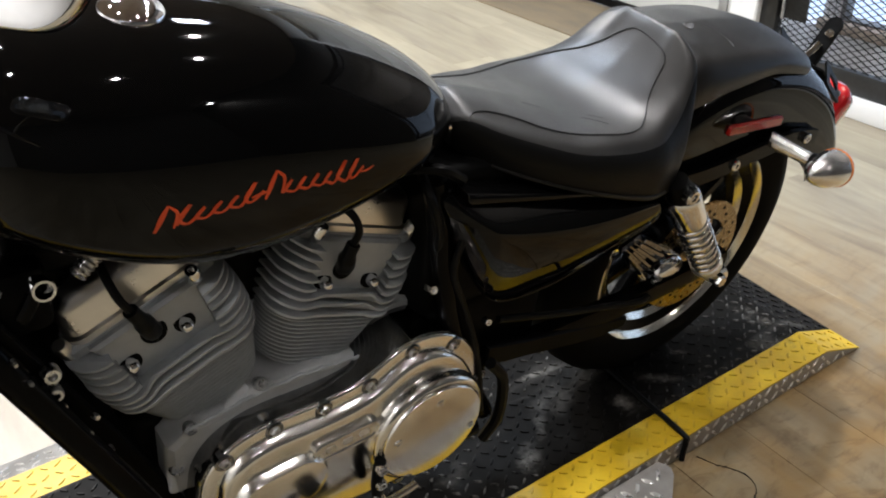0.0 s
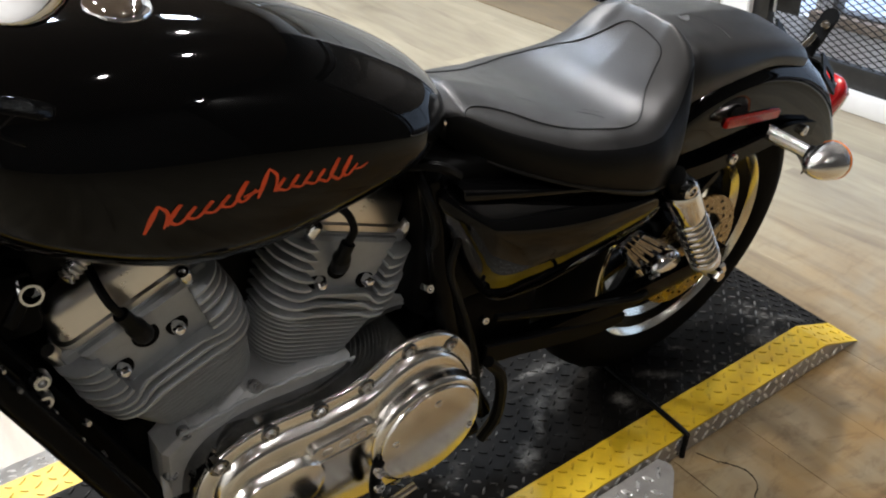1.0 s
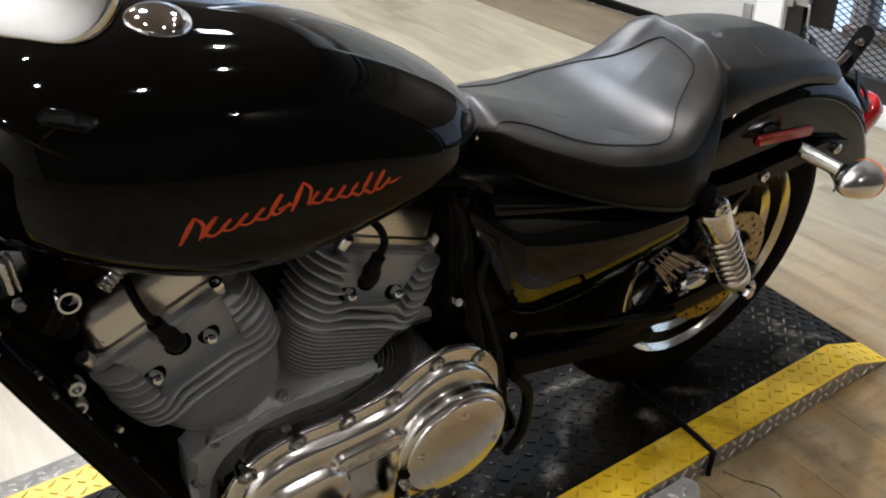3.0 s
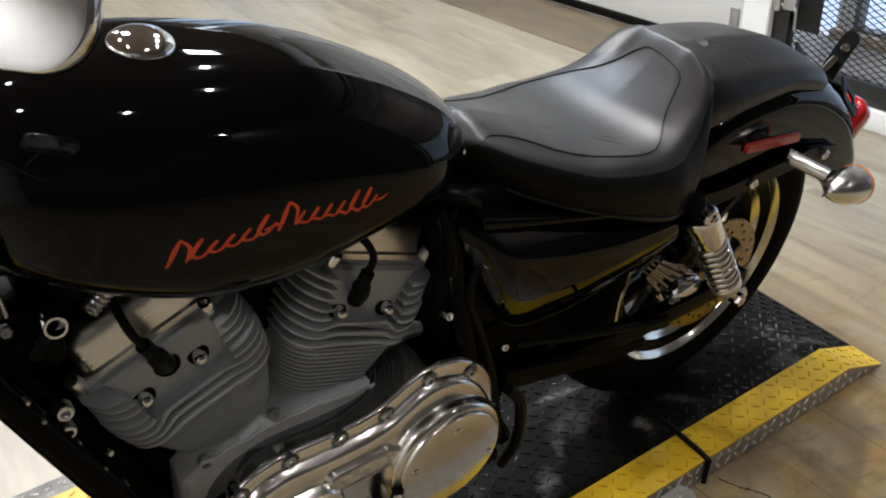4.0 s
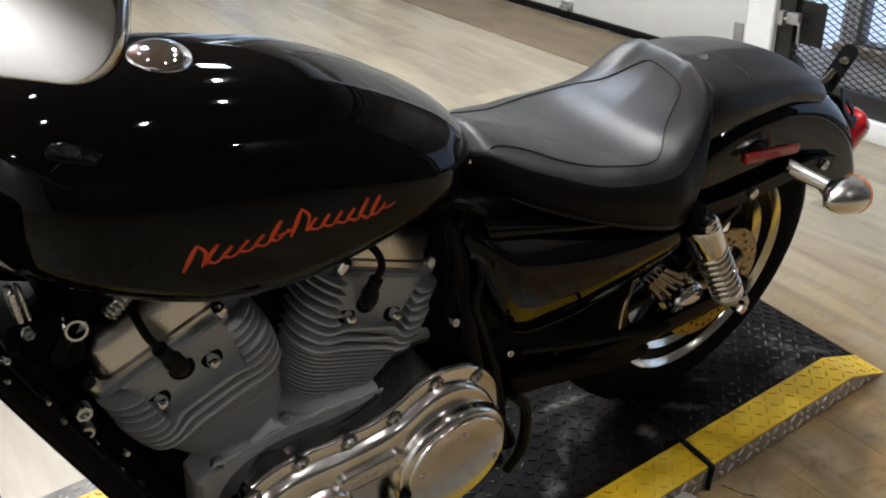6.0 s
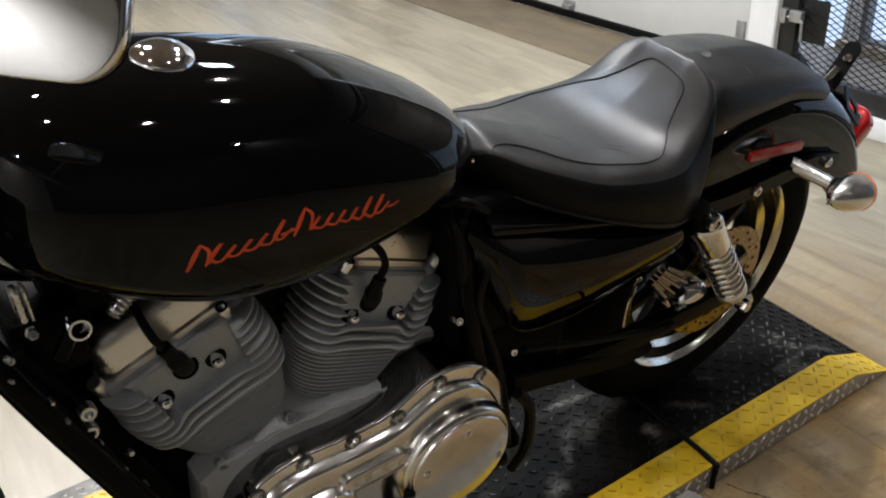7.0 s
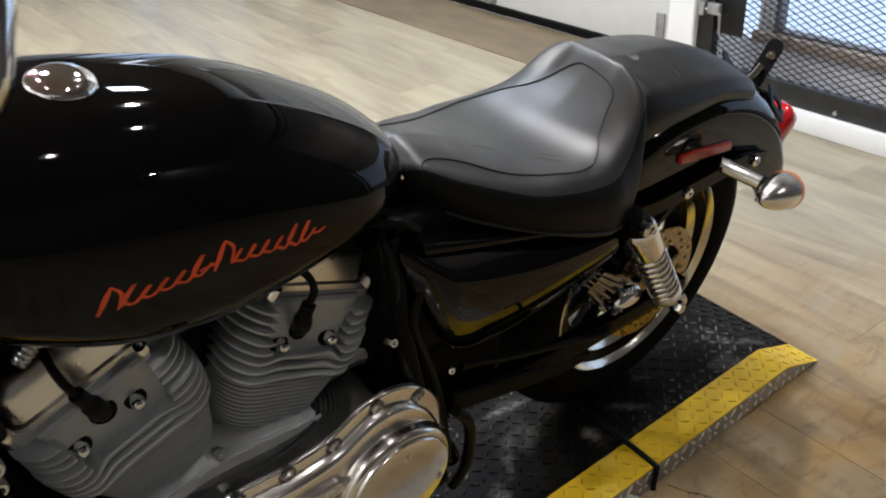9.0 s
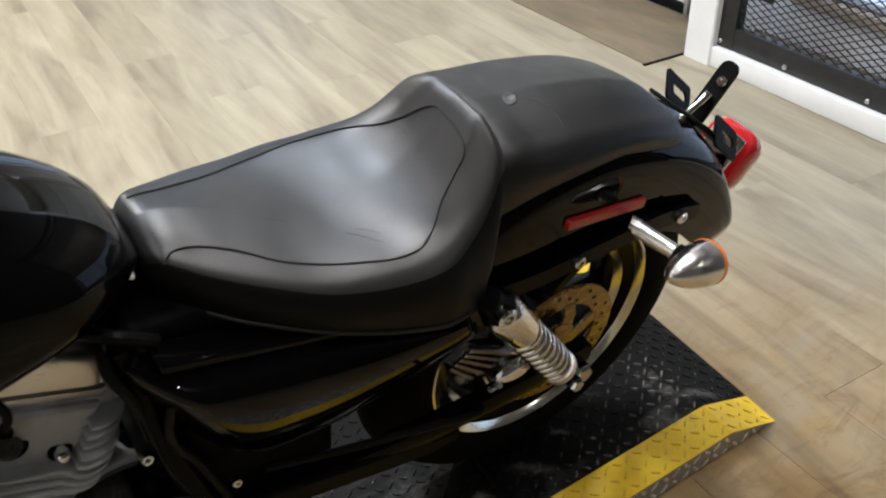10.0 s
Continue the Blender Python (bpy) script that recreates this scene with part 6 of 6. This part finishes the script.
tube(bm, smooth_line([(-1.20, 0.03, 0.86), (-1.22, 0.0, 0.95), *hb], 6), 0.0125, 14)
part("handlebar", bm, CHROME, bike, "chrome handlebar")

# black infill boxes added to darken the gaps in the frame behind the engine
for name, b, bev, lab in (("air_cleaner", (-0.97, -0.66, 0.07, 0.17, 0.40, 0.69), 0.04, "black infill box between the cylinders"), ("wiring_tray", (-1.06, -0.55, -0.03, 0.06, 0.645, 0.69), 0.012, "black infill box under the tank"),
                           ("intake", (-0.87, -0.75, -0.020, 0.08, 0.50, 0.62), 0.02, "small black infill box between the heads"), ("oil_tank", (-0.60, -0.44, -0.085, 0.10, 0.42, 0.66), 0.02, "satin black infill box ahead of the side cover"),
                           ("gear_case", (-0.60, -0.37, -0.092, 0.09, 0.27, 0.45), 0.03, "satin black infill box under the side cover"), ("starter", (-0.62, -0.42, -0.055, 0.10, 0.17, 0.46), 0.03, "satin black infill box behind the crankcase"), ("oil_filter", (-1.00, -0.90, -0.040, 0.06, 0.20, 0.42), 0.03, "black infill box ahead of the crankcase"), ("exhaust_shield", (-1.07, -0.99, -0.015, 0.05, 0.42, 0.66), 0.03, "black infill box ahead of the front cylinder"),
                           ("inner_fender", (-0.42, -0.24, -0.075, 0.075, 0.43, 0.60), 0.02, "satin black infill box ahead of the rear wheel")):
    bm = bmesh.new()
    box(bm, *b, bev, None, 3)
    part(name, bm, SATIN, bike, lab, angle=50)
# black infill plate, added to darken the space between the downtubes
bm = bmesh.new()
slab(bm, [(-1.122, 0.66), (-1.09, 0.66), (-1.00, 0.44), (-0.93, 0.25), (-0.955, 0.24), (-1.030, 0.42)], [(-0.070, 0.003), (-0.066, 0), (0.10, 0)])
part("regulator", bm, SATIN, bike, "satin black infill plate between the downtubes", angle=30)

# chrome mirror shell on the left bar end
MF = Vector((-1.064, -0.336, 1.050))
bm = bmesh.new()
face = Vector((-0.66, -0.73, 0.37)).normalized()
MM = Matrix.Translation(MF) @ face.to_track_quat("Z", "Y").to_matrix().to_4x4()
rings = []
for z, k in ((-0.016, 0.80), (-0.012, 0.95), (-0.004, 1.0), (0.004, 0.998), (0.0066, 0.99), (0.0077, 0.978), (0.0080, 0.970), (0.0081, 0.962), (0.0085, 0.90), (0.0096, 0.6), (0.0101, 0.3), (0.0103, 0.08)):
    rings.append([INV @ (MM @ Vector((x * k, y * k, z))) for x, y in rounded(0, 0, 0.170, 0.100, 0.034, 8, math.radians(-6))])
loft(bm, rings)
bm_stem = bmesh.new()
tube(bm_stem, smooth_line([INV @ Vector(p) for p in ((-1.235, -0.40, 0.965), (-1.20, -0.385, 0.985), (-1.13, -0.36, 1.02), (-1.085, -0.345, 1.04))], 5), 0.006, 10)
mirror = part("mirror", bm, CHROME, bike, "chrome-backed rear-view mirror", angle=60)
part("stem", bm_stem, CHROME, mirror, "chrome stem")

# ------------------------------------------------------------------ floor planks
PLW, PLL = 0.178, 1.22
rp = random.Random(7)


def plank_mesh(length):
    bm = bmesh.new()
    g, b, h = 0.0001, 0.0003, 0.004
    lo = [(-PLW / 2 + g, -length / 2 + g, -h), (PLW / 2 - g, -length / 2 + g, -h), (PLW / 2 - g, length / 2 - g, -h), (-PLW / 2 + g, length / 2 - g, -h)]
    mid = [(x, y, -b * 0.5) for x, y, z in lo]
    top = [(x - math.copysign(b, x), y - math.copysign(b, y), 0.0) for x, y, z in lo]
    loft(bm, [lo, mid, top])
    me = bpy.data.meshes.new("plank")
    bm.to_mesh(me)
    bm.free()
    me.materials.append(OAK)
    return me


FULL = plank_mesh(PLL)
rest_v, rest_f = [], []
x = 0.26 - PLW / 2
while x > -6.0:
    y = -5.0 - rp.random() * PLL
    while y < 7.0:
        y0, y1 = max(y, -4.995), min(y + PLL, 6.995)
        if x > -3.1 and y > -2.2 and y1 < 5.6:
            ob = new("plank", FULL)
            ob.parent = floor
            ob.matrix_local = Matrix.Translation((x, y + PLL / 2, 0))
        elif y1 - y0 > 0.02 and x - PLW / 2 > -6.0:
            i = len(rest_v)
            rest_v += [(x + a, b, c) for c, e in ((-0.004, 0.0002), (0.0, 0.0009)) for a, b in ((-PLW / 2 + e, y0 + e), (PLW / 2 - e, y0 + e), (PLW / 2 - e, y1 - e), (-PLW / 2 + e, y1 - e))]
            rest_f += [(i + 4, i + 5, i + 6, i + 7)] + [(i + k, i + (k + 1) % 4, i + 4 + (k + 1) % 4, i + 4 + k) for k in range(4)]
        y += PLL
    x -= PLW
me = bpy.data.meshes.new("far_plank")
me.from_pydata(rest_v, [], rest_f)
me.materials.append(OAK)
far = new("far_plank", me)
far.parent = floor
tagged(far, "further planks of the same floor", kind="stuff")
